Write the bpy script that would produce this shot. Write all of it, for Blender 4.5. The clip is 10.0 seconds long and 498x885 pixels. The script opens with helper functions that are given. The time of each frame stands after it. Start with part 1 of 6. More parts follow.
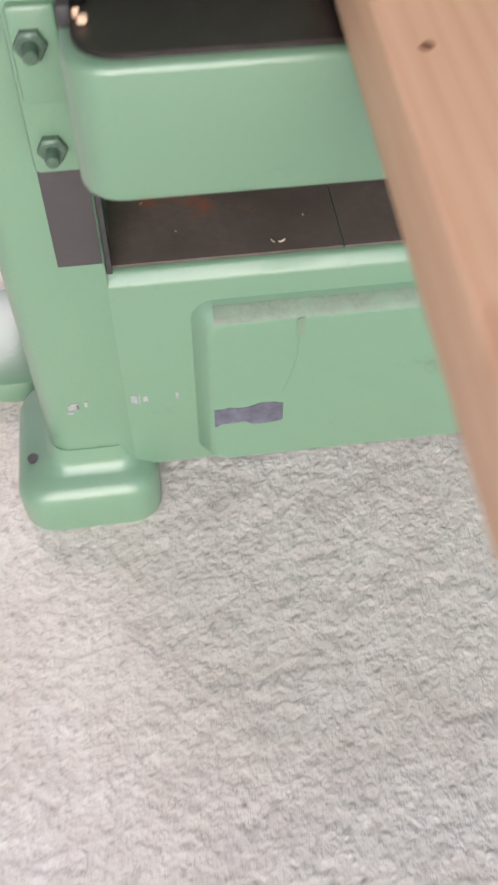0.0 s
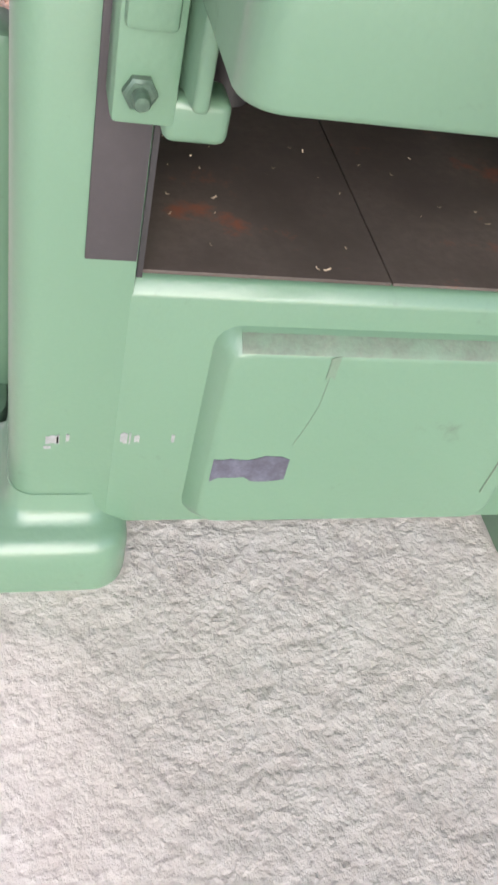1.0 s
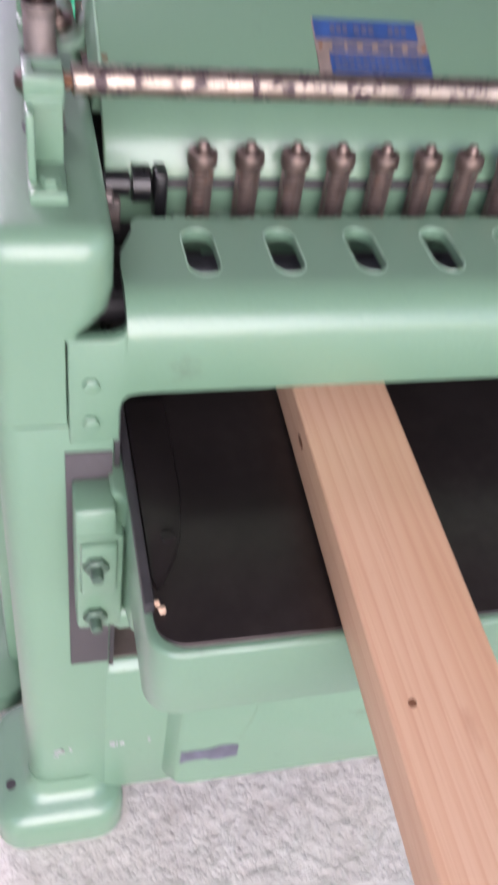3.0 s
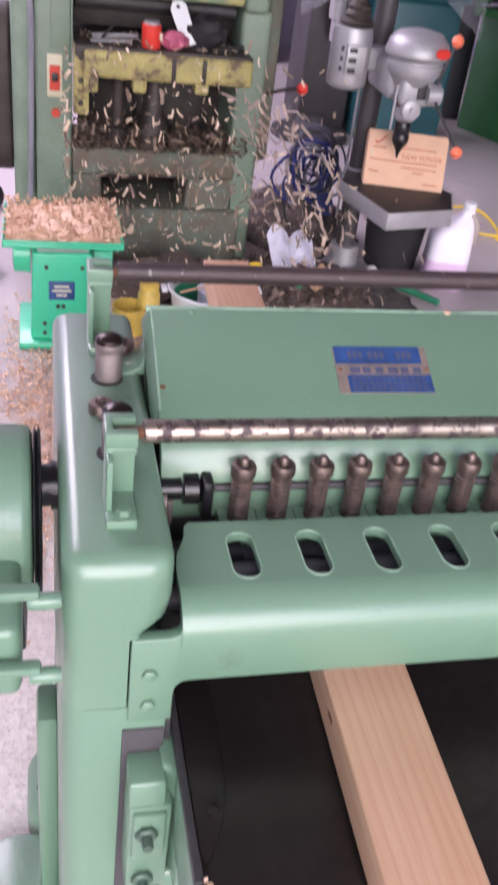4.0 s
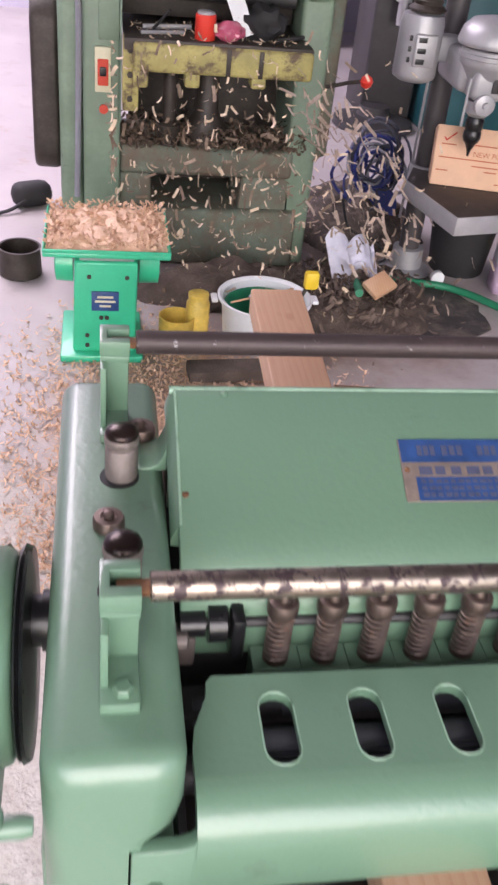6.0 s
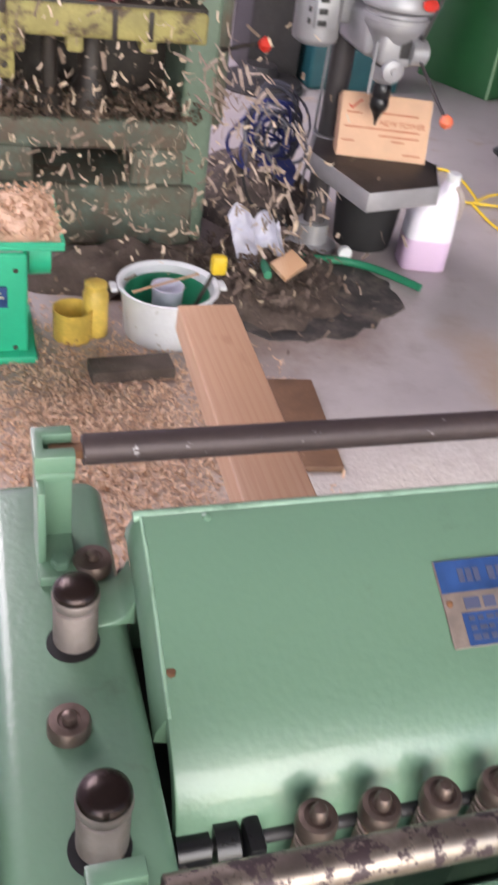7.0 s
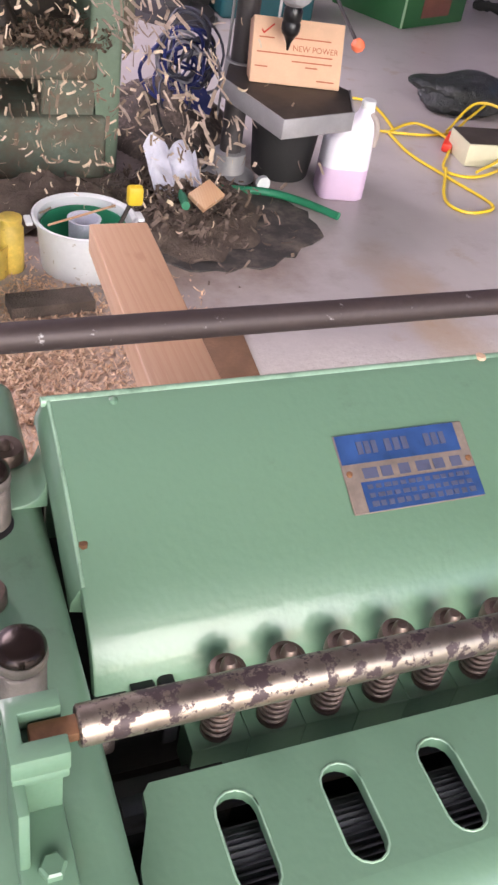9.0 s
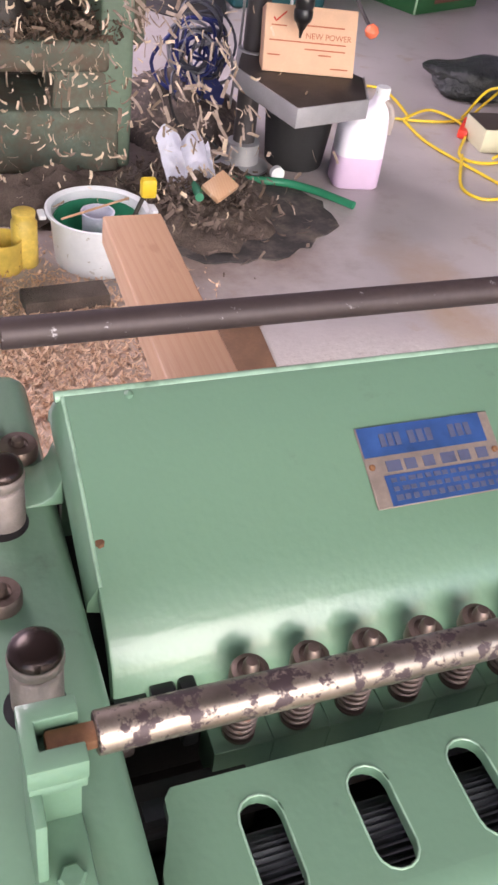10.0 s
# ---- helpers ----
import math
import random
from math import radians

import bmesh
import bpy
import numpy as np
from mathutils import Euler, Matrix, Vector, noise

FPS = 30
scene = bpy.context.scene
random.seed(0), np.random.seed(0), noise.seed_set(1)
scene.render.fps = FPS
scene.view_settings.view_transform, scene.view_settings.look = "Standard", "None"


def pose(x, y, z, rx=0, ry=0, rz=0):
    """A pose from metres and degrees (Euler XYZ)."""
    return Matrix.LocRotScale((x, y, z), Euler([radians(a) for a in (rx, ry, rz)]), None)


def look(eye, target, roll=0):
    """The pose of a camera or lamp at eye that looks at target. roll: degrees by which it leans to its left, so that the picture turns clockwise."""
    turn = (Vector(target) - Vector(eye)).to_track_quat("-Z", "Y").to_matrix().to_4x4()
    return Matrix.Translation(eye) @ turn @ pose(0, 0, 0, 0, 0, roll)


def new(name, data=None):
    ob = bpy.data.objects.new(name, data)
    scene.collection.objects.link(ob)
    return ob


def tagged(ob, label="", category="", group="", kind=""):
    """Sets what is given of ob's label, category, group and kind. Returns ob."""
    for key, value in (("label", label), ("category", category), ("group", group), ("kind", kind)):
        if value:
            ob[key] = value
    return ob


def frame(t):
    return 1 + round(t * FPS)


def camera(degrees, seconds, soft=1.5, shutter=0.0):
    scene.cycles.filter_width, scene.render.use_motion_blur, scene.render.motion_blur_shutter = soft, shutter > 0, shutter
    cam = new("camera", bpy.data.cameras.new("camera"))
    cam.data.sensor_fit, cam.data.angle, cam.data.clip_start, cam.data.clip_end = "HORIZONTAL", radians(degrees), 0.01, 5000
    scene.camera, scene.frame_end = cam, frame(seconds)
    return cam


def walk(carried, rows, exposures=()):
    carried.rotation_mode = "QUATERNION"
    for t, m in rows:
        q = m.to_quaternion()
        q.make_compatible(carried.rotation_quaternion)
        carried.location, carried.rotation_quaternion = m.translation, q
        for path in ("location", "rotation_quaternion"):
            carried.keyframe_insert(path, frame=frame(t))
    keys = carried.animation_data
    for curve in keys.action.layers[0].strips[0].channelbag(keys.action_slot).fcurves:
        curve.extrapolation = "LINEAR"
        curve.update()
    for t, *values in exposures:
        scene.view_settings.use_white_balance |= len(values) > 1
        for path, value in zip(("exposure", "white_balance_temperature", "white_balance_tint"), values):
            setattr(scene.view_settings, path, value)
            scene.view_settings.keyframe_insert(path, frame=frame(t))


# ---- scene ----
cam = camera(30.69, 10.0, 2.6, 0.5)
PATH = [
    (0.0, 0.1037, -0.7440, 1.1583, 35.57, -0.28, -7.69),
    (0.5, -0.0227, -0.7489, 1.0022, 42.93, -7.33, -10.07),
    (1.0, -0.0646, -0.7087, 0.9714, 44.43, -10.83, -9.99),
    (1.5, -0.0231, -0.6888, 1.1229, 45.21, -8.71, -13.90),
    (2.0, 0.0037, -0.6604, 1.2606, 44.61, -6.43, -16.82),
    (2.5, -0.0014, -0.6333, 1.3761, 42.29, -7.40, -13.73),
    (3.0, -0.0270, -0.6499, 1.5358, 45.27, -6.98, -11.69),
    (3.2, -0.0458, -0.6889, 1.6049, 48.23, -5.85, -12.69),
    (4.3, -0.0917, -0.6741, 1.7472, 60.03, -6.90, -11.16),
    (4.5, -0.0971, -0.6718, 1.7623, 62.12, -6.34, -12.69),
    (5.0, -0.0885, -0.6332, 1.7409, 60.46, -4.86, -13.31),
    (5.2, -0.0561, -0.5999, 1.7201, 58.60, -4.45, -11.79),
    (6.3, -0.0182, -0.3181, 1.7155, 54.84, -5.46, -7.22),
    (6.5, -0.0354, -0.2421, 1.7114, 55.20, -6.06, -9.46),
    (7.0, -0.0590, -0.1157, 1.6888, 53.08, -7.20, -15.07),
    (7.5, -0.0510, -0.1111, 1.6743, 50.83, -8.35, -19.40),
    (8.0, -0.0355, -0.1619, 1.6838, 51.56, -9.18, -22.39),
    (8.5, -0.0379, -0.1797, 1.6728, 50.39, -8.45, -21.18),
    (9.0, -0.0496, -0.1771, 1.6667, 50.29, -8.06, -19.86),
    (9.5, -0.0487, -0.1787, 1.6604, 50.28, -7.58, -19.92),
    (10.0, -0.0442, -0.1604, 1.6534, 49.76, -6.84, -19.51),
]
walk(cam, [(t, pose(x, y, z, rx, ry, rz)) for t, x, y, z, rx, ry, rz in PATH],
     [(0.0, 0.80, 6650, 11), (1.0, 1.02, 6550, 12), (2.0, 1.06, 6450, 14), (3.0, 1.05, 6250, 23), (4.5, 1.0, 6150, 24), (5.0, 1.0, 6200, 24), (6.5, 0.95, 6450, 12), (7.0, 1.15, 6450, 11), (8.0, 1.29, 6500, 11), (10.0, 1.31, 6600, 15)])

# ---- world and light ----
world = bpy.data.worlds.new("sky")
scene.world = world
world.use_nodes = True
wn = world.node_tree.nodes
sky = wn.new("ShaderNodeTexSky")
sky.sky_type = "NISHITA"
sky.sun_disc = False
sky.sun_elevation = radians(30)
sky.sun_rotation = radians(180)
wn["Background"].inputs["Strength"].default_value = 0.15
world.node_tree.links.new(sky.outputs["Color"], wn["Background"].inputs["Color"])


def area(name, m, sx, sy, power, color):
    lamp = bpy.data.lights.new(name, "AREA")
    lamp.shape, lamp.size, lamp.size_y, lamp.energy, lamp.color = "RECTANGLE", sx, sy, power, color
    ob = new(name, lamp)
    ob.matrix_world = m
    return ob


# hazy daylight over the open front; it falls in low past the roof's edge
sun = bpy.data.lights.new("hazy_sun", "SUN")
sun.energy, sun.angle, sun.color = 1.8, radians(52), (1.0, 0.945, 0.95)
new("hazy_sun", sun).matrix_world = look((0, 0, 0), (0.10, 1.0, -0.40))
# added fill lamp further in, over the west side, to brighten the back
area("roof_daylight", look((-1.9, 6.0, 4.35), (-1.9, 6.0, 0)), 2.0, 5.4, 222, (1.0, 0.89, 0.97))


# ---- materials ----
def material(name, color, rough=0.5, metal=0.0, var=0.15, scale=6.0, fine=60.0, bump=0.15, depth=0.002, second=None, amount=0.0, second_rough=None, second_metal=0.0, second_scale=8.0, hue=None, coat=0.0, stretch=None, per_object=0.0, detail=6.0, blend=0.02, peel=0.0):
    """Noise-varied principled material; second: a colour that shows through in patches."""
    m = bpy.data.materials.new(name)
    m.use_nodes = True
    nt = m.node_tree
    n, l = nt.nodes, nt.links
    b = n["Principled BSDF"]
    b.inputs["Metallic"].default_value = metal
    b.inputs["Coat Weight"].default_value = coat
    tc = n.new("ShaderNodeTexCoord")
    geo = n.new("ShaderNodeNewGeometry")
    src = geo.outputs["Position"]
    if stretch:
        mp = n.new("ShaderNodeMapping")
        mp.inputs["Scale"].default_value = stretch
        l.new(tc.outputs["Object"], mp.inputs["Vector"])
        src = mp.outputs["Vector"]

    def noise_node(s, d=detail, r=0.6):
        t = n.new("ShaderNodeTexNoise")
        t.inputs["Scale"].default_value, t.inputs["Detail"].default_value, t.inputs["Roughness"].default_value = s, d, r
        l.new(src, t.inputs["Vector"])
        return t

    def mix(fac, a, c):
        t = n.new("ShaderNodeMix")
        t.data_type = "RGBA"
        for val, sock in ((fac, t.inputs["Factor"]), (a, t.inputs[6]), (c, t.inputs[7])):
            if isinstance(val, (int, float)):
                sock.default_value = val
            elif isinstance(val, tuple):
                sock.default_value = (*val, 1)
            else:
                l.new(val, sock)
        return t.outputs[2]

    big, small = noise_node(scale), noise_node(fine, 4)
    dark = tuple(c * (1 - var) for c in color)
    light = tuple(min(1, c * (1 + var)) for c in color) if hue is None else hue
    ramp = n.new("ShaderNodeMapRange")
    ramp.inputs[1].default_value, ramp.inputs[2].default_value = (0.0, 1.0) if peel else (0.3, 0.7)
    l.new(big.outputs["Fac"], ramp.inputs[0])
    col = mix(ramp.outputs[0], dark, light)
    sp = n.new("ShaderNodeMapRange")
    sp.inputs[1].default_value, sp.inputs[2].default_value = 0.35, 0.65
    sp.inputs[3].default_value, sp.inputs[4].default_value = 0.0, 0.5
    l.new(small.outputs["Fac"], sp.inputs[0])
    col = mix(sp.outputs[0], col, tuple(c * (1 - 0.8 * var) for c in color))
    if per_object:
        oi = n.new("ShaderNodeObjectInfo")
        mm = n.new("ShaderNodeMath")
        mm.operation = "MULTIPLY"
        mm.inputs[1].default_value = per_object
        l.new(oi.outputs["Random"], mm.inputs[0])
        col = mix(mm.outputs[0], col, dark)
    rr = n.new("ShaderNodeMapRange")
    rr.inputs[3].default_value, rr.inputs[4].default_value = max(0.03, rough - 0.1), min(1, rough + 0.12)
    l.new(big.outputs["Fac"], rr.inputs[0])
    rough_out = rr.outputs[0]
    if second:
        patch = noise_node(second_scale, 8, 0.7)
        pr = n.new("ShaderNodeMapRange")
        edge = 0.5 + 0.22 * (1 - 2 * amount)
        pr.inputs[1].default_value, pr.inputs[2].default_value = edge - blend, edge + blend
        l.new(patch.outputs["Fac"], pr.inputs[0])
        col = mix(pr.outputs[0], col, second)
        for value, base, key in ((second_rough if second_rough is not None else rough, rough_out, "Roughness"), (second_metal, metal, "Metallic")):
            t = n.new("ShaderNodeMix")
            l.new(pr.outputs[0], t.inputs["Factor"])
            if isinstance(base, (int, float)):
                t.inputs[2].default_value = base
            else:
                l.new(base, t.inputs[2])
            t.inputs[3].default_value = value
            l.new(t.outputs[0], b.inputs[key])
    else:
        l.new(rough_out, b.inputs["Roughness"])
    l.new(col, b.inputs["Base Color"])
    if bump:
        add = n.new("ShaderNodeMath")
        add.operation = "ADD"
        l.new(small.outputs["Fac"], add.inputs[0])
        l.new(big.outputs["Fac"], add.inputs[1])
        bp = n.new("ShaderNodeBump")
        bp.inputs["Strength"].default_value, bp.inputs["Distance"].default_value = bump, depth
        l.new(noise_node(peel, 1.5, 0.4).outputs["Fac"] if peel else add.outputs[0], bp.inputs["Height"])
        l.new(bp.outputs["Normal"], b.inputs["Normal"])
        l.new(bp.outputs["Normal"], b.inputs["Coat Normal"])
    return m


def film(name, color, rough, amount):
    """Thin clear plastic: mostly see-through, with a glossy whitish skin."""
    m = bpy.data.materials.new(name)
    m.use_nodes = True
    n, l = m.node_tree.nodes, m.node_tree.links
    b = n["Principled BSDF"]
    b.inputs["Base Color"].default_value = (*color, 1)
    b.inputs["Roughness"].default_value = rough
    clear, both = n.new("ShaderNodeBsdfTransparent"), n.new("ShaderNodeMixShader")
    clear.inputs["Color"].default_value = (0.93, 0.94, 0.95, 1)
    both.inputs[0].default_value = amount
    l.new(clear.outputs[0], both.inputs[1])
    l.new(b.outputs[0], both.inputs[2])
    l.new(both.outputs[0], n["Material Output"].inputs["Surface"])
    return m


GREEN = material("planer_green_paint", (0.138, 0.247, 0.160), 0.41, var=0.06, scale=3.0, fine=220, bump=0.28, depth=0.0012, coat=0.62, detail=3.0, peel=150, second=(0.105, 0.16, 0.110), amount=0.08, second_scale=13, second_rough=0.5, blend=0.07)
for node in GREEN.node_tree.nodes:
    if node.type == "BSDF_PRINCIPLED":
        node.inputs["Coat Roughness"].default_value = 0.19
# pale worn-edge green, lightened to carry the highlights along these edges
HILITEGREEN = material("worn_pale_green_edge", (0.30, 0.46, 0.325), 0.35, var=0.2, scale=25, fine=200, bump=0.2, coat=0.5, second=(0.15, 0.25, 0.166), amount=0.35, second_scale=20, blend=0.1)
# bolt green taken darker, with the shadow round the bolts in the colour
SHADEGREEN = material("oily_green_bolt", (0.085, 0.14, 0.10), 0.35, metal=0.2, var=0.4, scale=60, fine=200, bump=0.2)
IRON = material("dark_cast_iron", (0.035, 0.033, 0.034), 0.5, var=0.3, scale=12, fine=90, bump=0.3)
STRIP = material("blued_guide_steel", (0.075, 0.068, 0.07), 0.5, metal=0.3, var=0.15, scale=10, fine=120, bump=0.1)
STEEL = material("table_steel", (0.060, 0.050, 0.047), 0.33, metal=0.75, var=0.3, scale=5, fine=60, bump=0.08)
TRAY = material("brown_oily_plate", (0.11, 0.088, 0.075), 0.5, metal=0.2, var=0.35, scale=7, fine=80, bump=0.2, second=(0.20, 0.075, 0.045), amount=0.18, second_scale=14, blend=0.05)
CHROME = material("worn_chrome_roller", (0.36, 0.305, 0.25), 0.38, metal=1.0, var=0.35, scale=22, fine=150, bump=0.08, second=(0.060, 0.040, 0.042), amount=0.44, second_rough=0.5, second_metal=0.4, second_scale=58)
DARKROD = material("dark_steel_pipe", (0.062, 0.044, 0.043), 0.5, metal=0.3, var=0.25, scale=12, fine=140, bump=0.12, second=(0.32, 0.3, 0.3), amount=0.14, second_scale=70)
COILRUST = material("rusty_spring_steel", (0.21, 0.16, 0.135), 0.45, metal=0.6, var=0.4, scale=60, fine=300, bump=0.2, second=(0.20, 0.10, 0.06), amount=0.25, second_scale=60)
RUST = material("rusty_steel", (0.22, 0.105, 0.05), 0.7, metal=0.3, var=0.4, scale=30, fine=200, bump=0.3)
BOLT = material("oily_bolt_steel", (0.17, 0.125, 0.105), 0.4, metal=0.75, var=0.3, scale=40, fine=250, bump=0.15)
KNURL = material("knurled_steel", (0.275, 0.228, 0.205), 0.42, metal=0.55, var=0.25, scale=60, fine=700, bump=0.5)
CAPBROWN = material("browned_cap_steel", (0.038, 0.024, 0.02), 0.25, metal=0.6, var=0.3, scale=40, fine=200, bump=0.1)
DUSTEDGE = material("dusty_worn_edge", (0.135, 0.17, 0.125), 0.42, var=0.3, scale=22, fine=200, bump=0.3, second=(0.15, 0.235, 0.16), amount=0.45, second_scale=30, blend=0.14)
FLUTED = material("oiled_fluted_steel", (0.075, 0.08, 0.09), 0.5, metal=0.25, var=0.3, scale=20, fine=120, bump=0.1)
BLACK = material("black_enamel", (0.012, 0.012, 0.013), 0.3, var=0.3, scale=10, fine=90, bump=0.1)
RUBBER = material("black_rubber", (0.02, 0.02, 0.021), 0.7, var=0.3, scale=10, fine=120, bump=0.2)
PATCH = material("bare_primer_patch", (0.10, 0.10, 0.13), 0.5, var=0.45, scale=50, fine=160, bump=0.2)
CHIPPAINT = material("pale_paint_scuff", (0.30, 0.31, 0.30), 0.6, var=0.3, scale=60, fine=200, bump=0.2)


def wood_material():
    """Fresh pine: growth lines along the length, soft flame figure, fine fibre."""
    m = bpy.data.materials.new("fresh_pine")
    m.use_nodes = True
    n, l = m.node_tree.nodes, m.node_tree.links
    b = n["Principled BSDF"]
    tc = n.new("ShaderNodeTexCoord")

    def stretched(scale):
        mp = n.new("ShaderNodeMapping")
        mp.inputs["Scale"].default_value = scale
        l.new(tc.outputs["Object"], mp.inputs["Vector"])
        return mp.outputs["Vector"]

    def nz(vec, s, d):
        t = n.new("ShaderNodeTexNoise")
        t.inputs["Scale"].default_value, t.inputs["Detail"].default_value = s, d
        l.new(vec, t.inputs["Vector"])
        return t.outputs["Fac"]

    def blend(f, lo, hi, a, c, amount=1.0):
        r = n.new("ShaderNodeMapRange")
        r.inputs[1].default_value, r.inputs[2].default_value, r.inputs[4].default_value = lo, hi, amount
        l.new(f, r.inputs[0])
        t = n.new("ShaderNodeMix")
        t.data_type = "RGBA"
        l.new(r.outputs[0], t.inputs["Factor"])
        for val, sock in ((a, t.inputs[6]), (c, t.inputs[7])):
            if isinstance(val, tuple):
                sock.default_value = (*val, 1)
            else:
                l.new(val, sock)
        return t.outputs[2]

    wave = n.new("ShaderNodeTexWave")
    wave.wave_type, wave.rings_direction, wave.wave_profile = "RINGS", "Y", "SAW"
    wave.inputs["Scale"].default_value = 27
    wave.inputs["Distortion"].default_value = 4.0
    wave.inputs["Detail"].default_value = 2.0
    wave.inputs["Detail Scale"].default_value = 0.6
    shift = n.new("ShaderNodeMapping")
    shift.inputs["Location"].default_value = (0.30, 0.0, 0.10)
    shift.inputs["Rotation"].default_value = (radians(3), 0.0, radians(11))
    shift.inputs["Scale"].default_value = (1.0, 0.12, 1.0)
    l.new(tc.outputs["Object"], shift.inputs["Vector"])
    l.new(shift.outputs["Vector"], wave.inputs["Vector"])
    col = blend(nz(stretched((3, 0.5, 3)), 2.2, 3), 0.35, 0.65, (0.64, 0.43, 0.28), (0.57, 0.35, 0.205))
    col = blend(wave.outputs["Fac"], 0.45, 1.0, col, (0.50, 0.26, 0.15), 0.42)
    col = blend(nz(stretched((60, 1.2, 60)), 6, 4), 0.5, 0.75, col, (0.45, 0.23, 0.13), 0.35)
    col = blend(nz(stretched((5, 2, 5)), 5, 5), 0.66, 0.74, col, (0.40, 0.20, 0.11), 0.4)
    l.new(col, b.inputs["Base Color"])
    b.inputs["Roughness"].default_value = 0.55
    bp = n.new("ShaderNodeBump")
    bp.inputs["Strength"].default_value, bp.inputs["Distance"].default_value = 0.2, 0.001
    l.new(nz(stretched((60, 1.2, 60)), 6, 4), bp.inputs["Height"])
    l.new(bp.outputs["Normal"], b.inputs["Normal"])
    return m


WOOD = wood_material()
KNOT = material("wood_knot", (0.17, 0.07, 0.03), 0.6, var=0.3, scale=60)
BLUE = material("blue_nameplate_enamel", (0.028, 0.075, 0.22), 0.4, var=0.4, scale=40, fine=160, bump=0.1)
PLATEINK = material("dull_plate_lettering", (0.085, 0.095, 0.16), 0.5, var=0.4, scale=60)
TIN = material("tarnished_plate_metal", (0.27, 0.215, 0.18), 0.55, metal=0.3, var=0.25, scale=40, fine=200, bump=0.15)
SHAVING = material("wood_shavings", (0.76, 0.48, 0.31), 0.7, var=0.3, scale=30, fine=200, bump=0.0, hue=(0.88, 0.66, 0.47))
SHAVING_FLY = material("pale_flying_shavings", (0.72, 0.58, 0.42), 0.7, var=0.3, scale=20, fine=200, bump=0.0)
DUST = material("brown_sawdust", (0.12, 0.09, 0.072), 0.9, var=0.4, scale=14, fine=120, bump=0.8, depth=0.01)
MINT = material("mint_green_enamel", (0.03, 0.5, 0.27), 0.35, var=0.1, scale=9, fine=100, bump=0.06, coat=0.3)
OLIVE = material("faded_olive_paint", (0.17, 0.235, 0.14), 0.5, var=0.18, scale=5, fine=60, bump=0.15, second=(0.38, 0.35, 0.14), amount=0.42, second_scale=5, blend=0.06)
OLIVE_PLAIN = material("faded_green_paint", (0.19, 0.265, 0.19), 0.5, var=0.2, scale=6, fine=60, bump=0.15, second=(0.10, 0.12, 0.09), amount=0.16, second_scale=10)
YELLOWPAINT = material("ochre_casting_paint", (0.42, 0.37, 0.13), 0.6, var=0.3, scale=9, fine=80, bump=0.3, second=(0.12, 0.085, 0.05), amount=0.4, second_scale=11, blend=0.05)
DUSTY = material("dusty_green_casting", (0.15, 0.19, 0.145), 0.7, var=0.35, scale=8, fine=60, bump=0.3, second=(0.15, 0.108, 0.075), amount=0.46, second_scale=9, blend=0.14)
GREASE = material("greasy_dark_iron", (0.05, 0.04, 0.033), 0.5, metal=0.2, var=0.5, scale=12, fine=90, bump=0.4)
ALU = material("grey_cast_aluminium", (0.40, 0.40, 0.41), 0.42, metal=0.4, var=0.12, scale=12, fine=100, bump=0.12)
TEAL = material("teal_machine_paint", (0.018, 0.095, 0.11), 0.4, var=0.2, scale=4, fine=60, bump=0.08)
FOIL = film("clear_plastic_sheet", (0.72, 0.76, 0.82), 0.16, 0.16)
CABGREEN = material("deep_green_enamel", (0.022, 0.11, 0.036), 0.4, var=0.12, scale=4, fine=80, bump=0.06)
CARD = material("tan_cardboard", (0.72, 0.47, 0.31), 0.8, var=0.08, scale=12, fine=120, bump=0.08)
CARDPRINT = material("brown_print", (0.50, 0.15, 0.08), 0.8, var=0.1)
REDINK = material("red_print", (0.6, 0.07, 0.04), 0.7, var=0.1)
RED = material("red_plastic", (0.75, 0.05, 0.03), 0.35, var=0.08)
ORANGE = material("orange_knob_plastic", (0.85, 0.2, 0.1), 0.35, var=0.08)
YELLOW = material("yellow_plastic", (0.78, 0.56, 0.03), 0.4, var=0.12, scale=9)
CREAM = material("cream_plastic", (0.62, 0.6, 0.42), 0.5, var=0.1)
WHITE = material("white_plastic", (0.75, 0.77, 0.78), 0.4, var=0.08, scale=8, second=(0.42, 0.38, 0.32), amount=0.22, second_scale=24)
JUGWHITE = material("milky_plastic", (0.80, 0.78, 0.86), 0.35, var=0.04)
JUGPINK = material("pink_liquid_behind_plastic", (0.66, 0.50, 0.68), 0.35, var=0.05)
BLUEPLASTIC = material("blue_coil_plastic", (0.022, 0.032, 0.16), 0.4, var=0.2)
DARKCABLE = material("dark_cable", (0.06, 0.062, 0.085), 0.45, var=0.3)
GREYCABLE = material("grey_cable", (0.25, 0.25, 0.29), 0.5, var=0.2)
HOSE = material("green_hose", (0.02, 0.22, 0.11), 0.45, var=0.15)
SIGNPLATE = material("brown_black_sign", (0.045, 0.038, 0.034), 0.6, var=0.2)
SIGNLETTER = material("worn_sign_letter", (0.15, 0.14, 0.11), 0.6, var=0.3)
BAG = material("thin_white_bag", (0.62, 0.62, 0.72), 0.45, var=0.12, scale=14, bump=0.5, depth=0.01)
WALL = material("pale_lavender_wall", (0.56, 0.53, 0.64), 0.8, var=0.06, scale=1.5, fine=30, bump=0.1)
ROOF = material("grey_roof_sheet", (0.3, 0.3, 0.31), 0.7, var=0.1, scale=2, fine=30)
JARGLASS = material("yellow_grease_tin", (0.70, 0.50, 0.10), 0.4, var=0.3, scale=14, fine=70, second=(0.3, 0.15, 0.05), amount=0.22, second_scale=16)


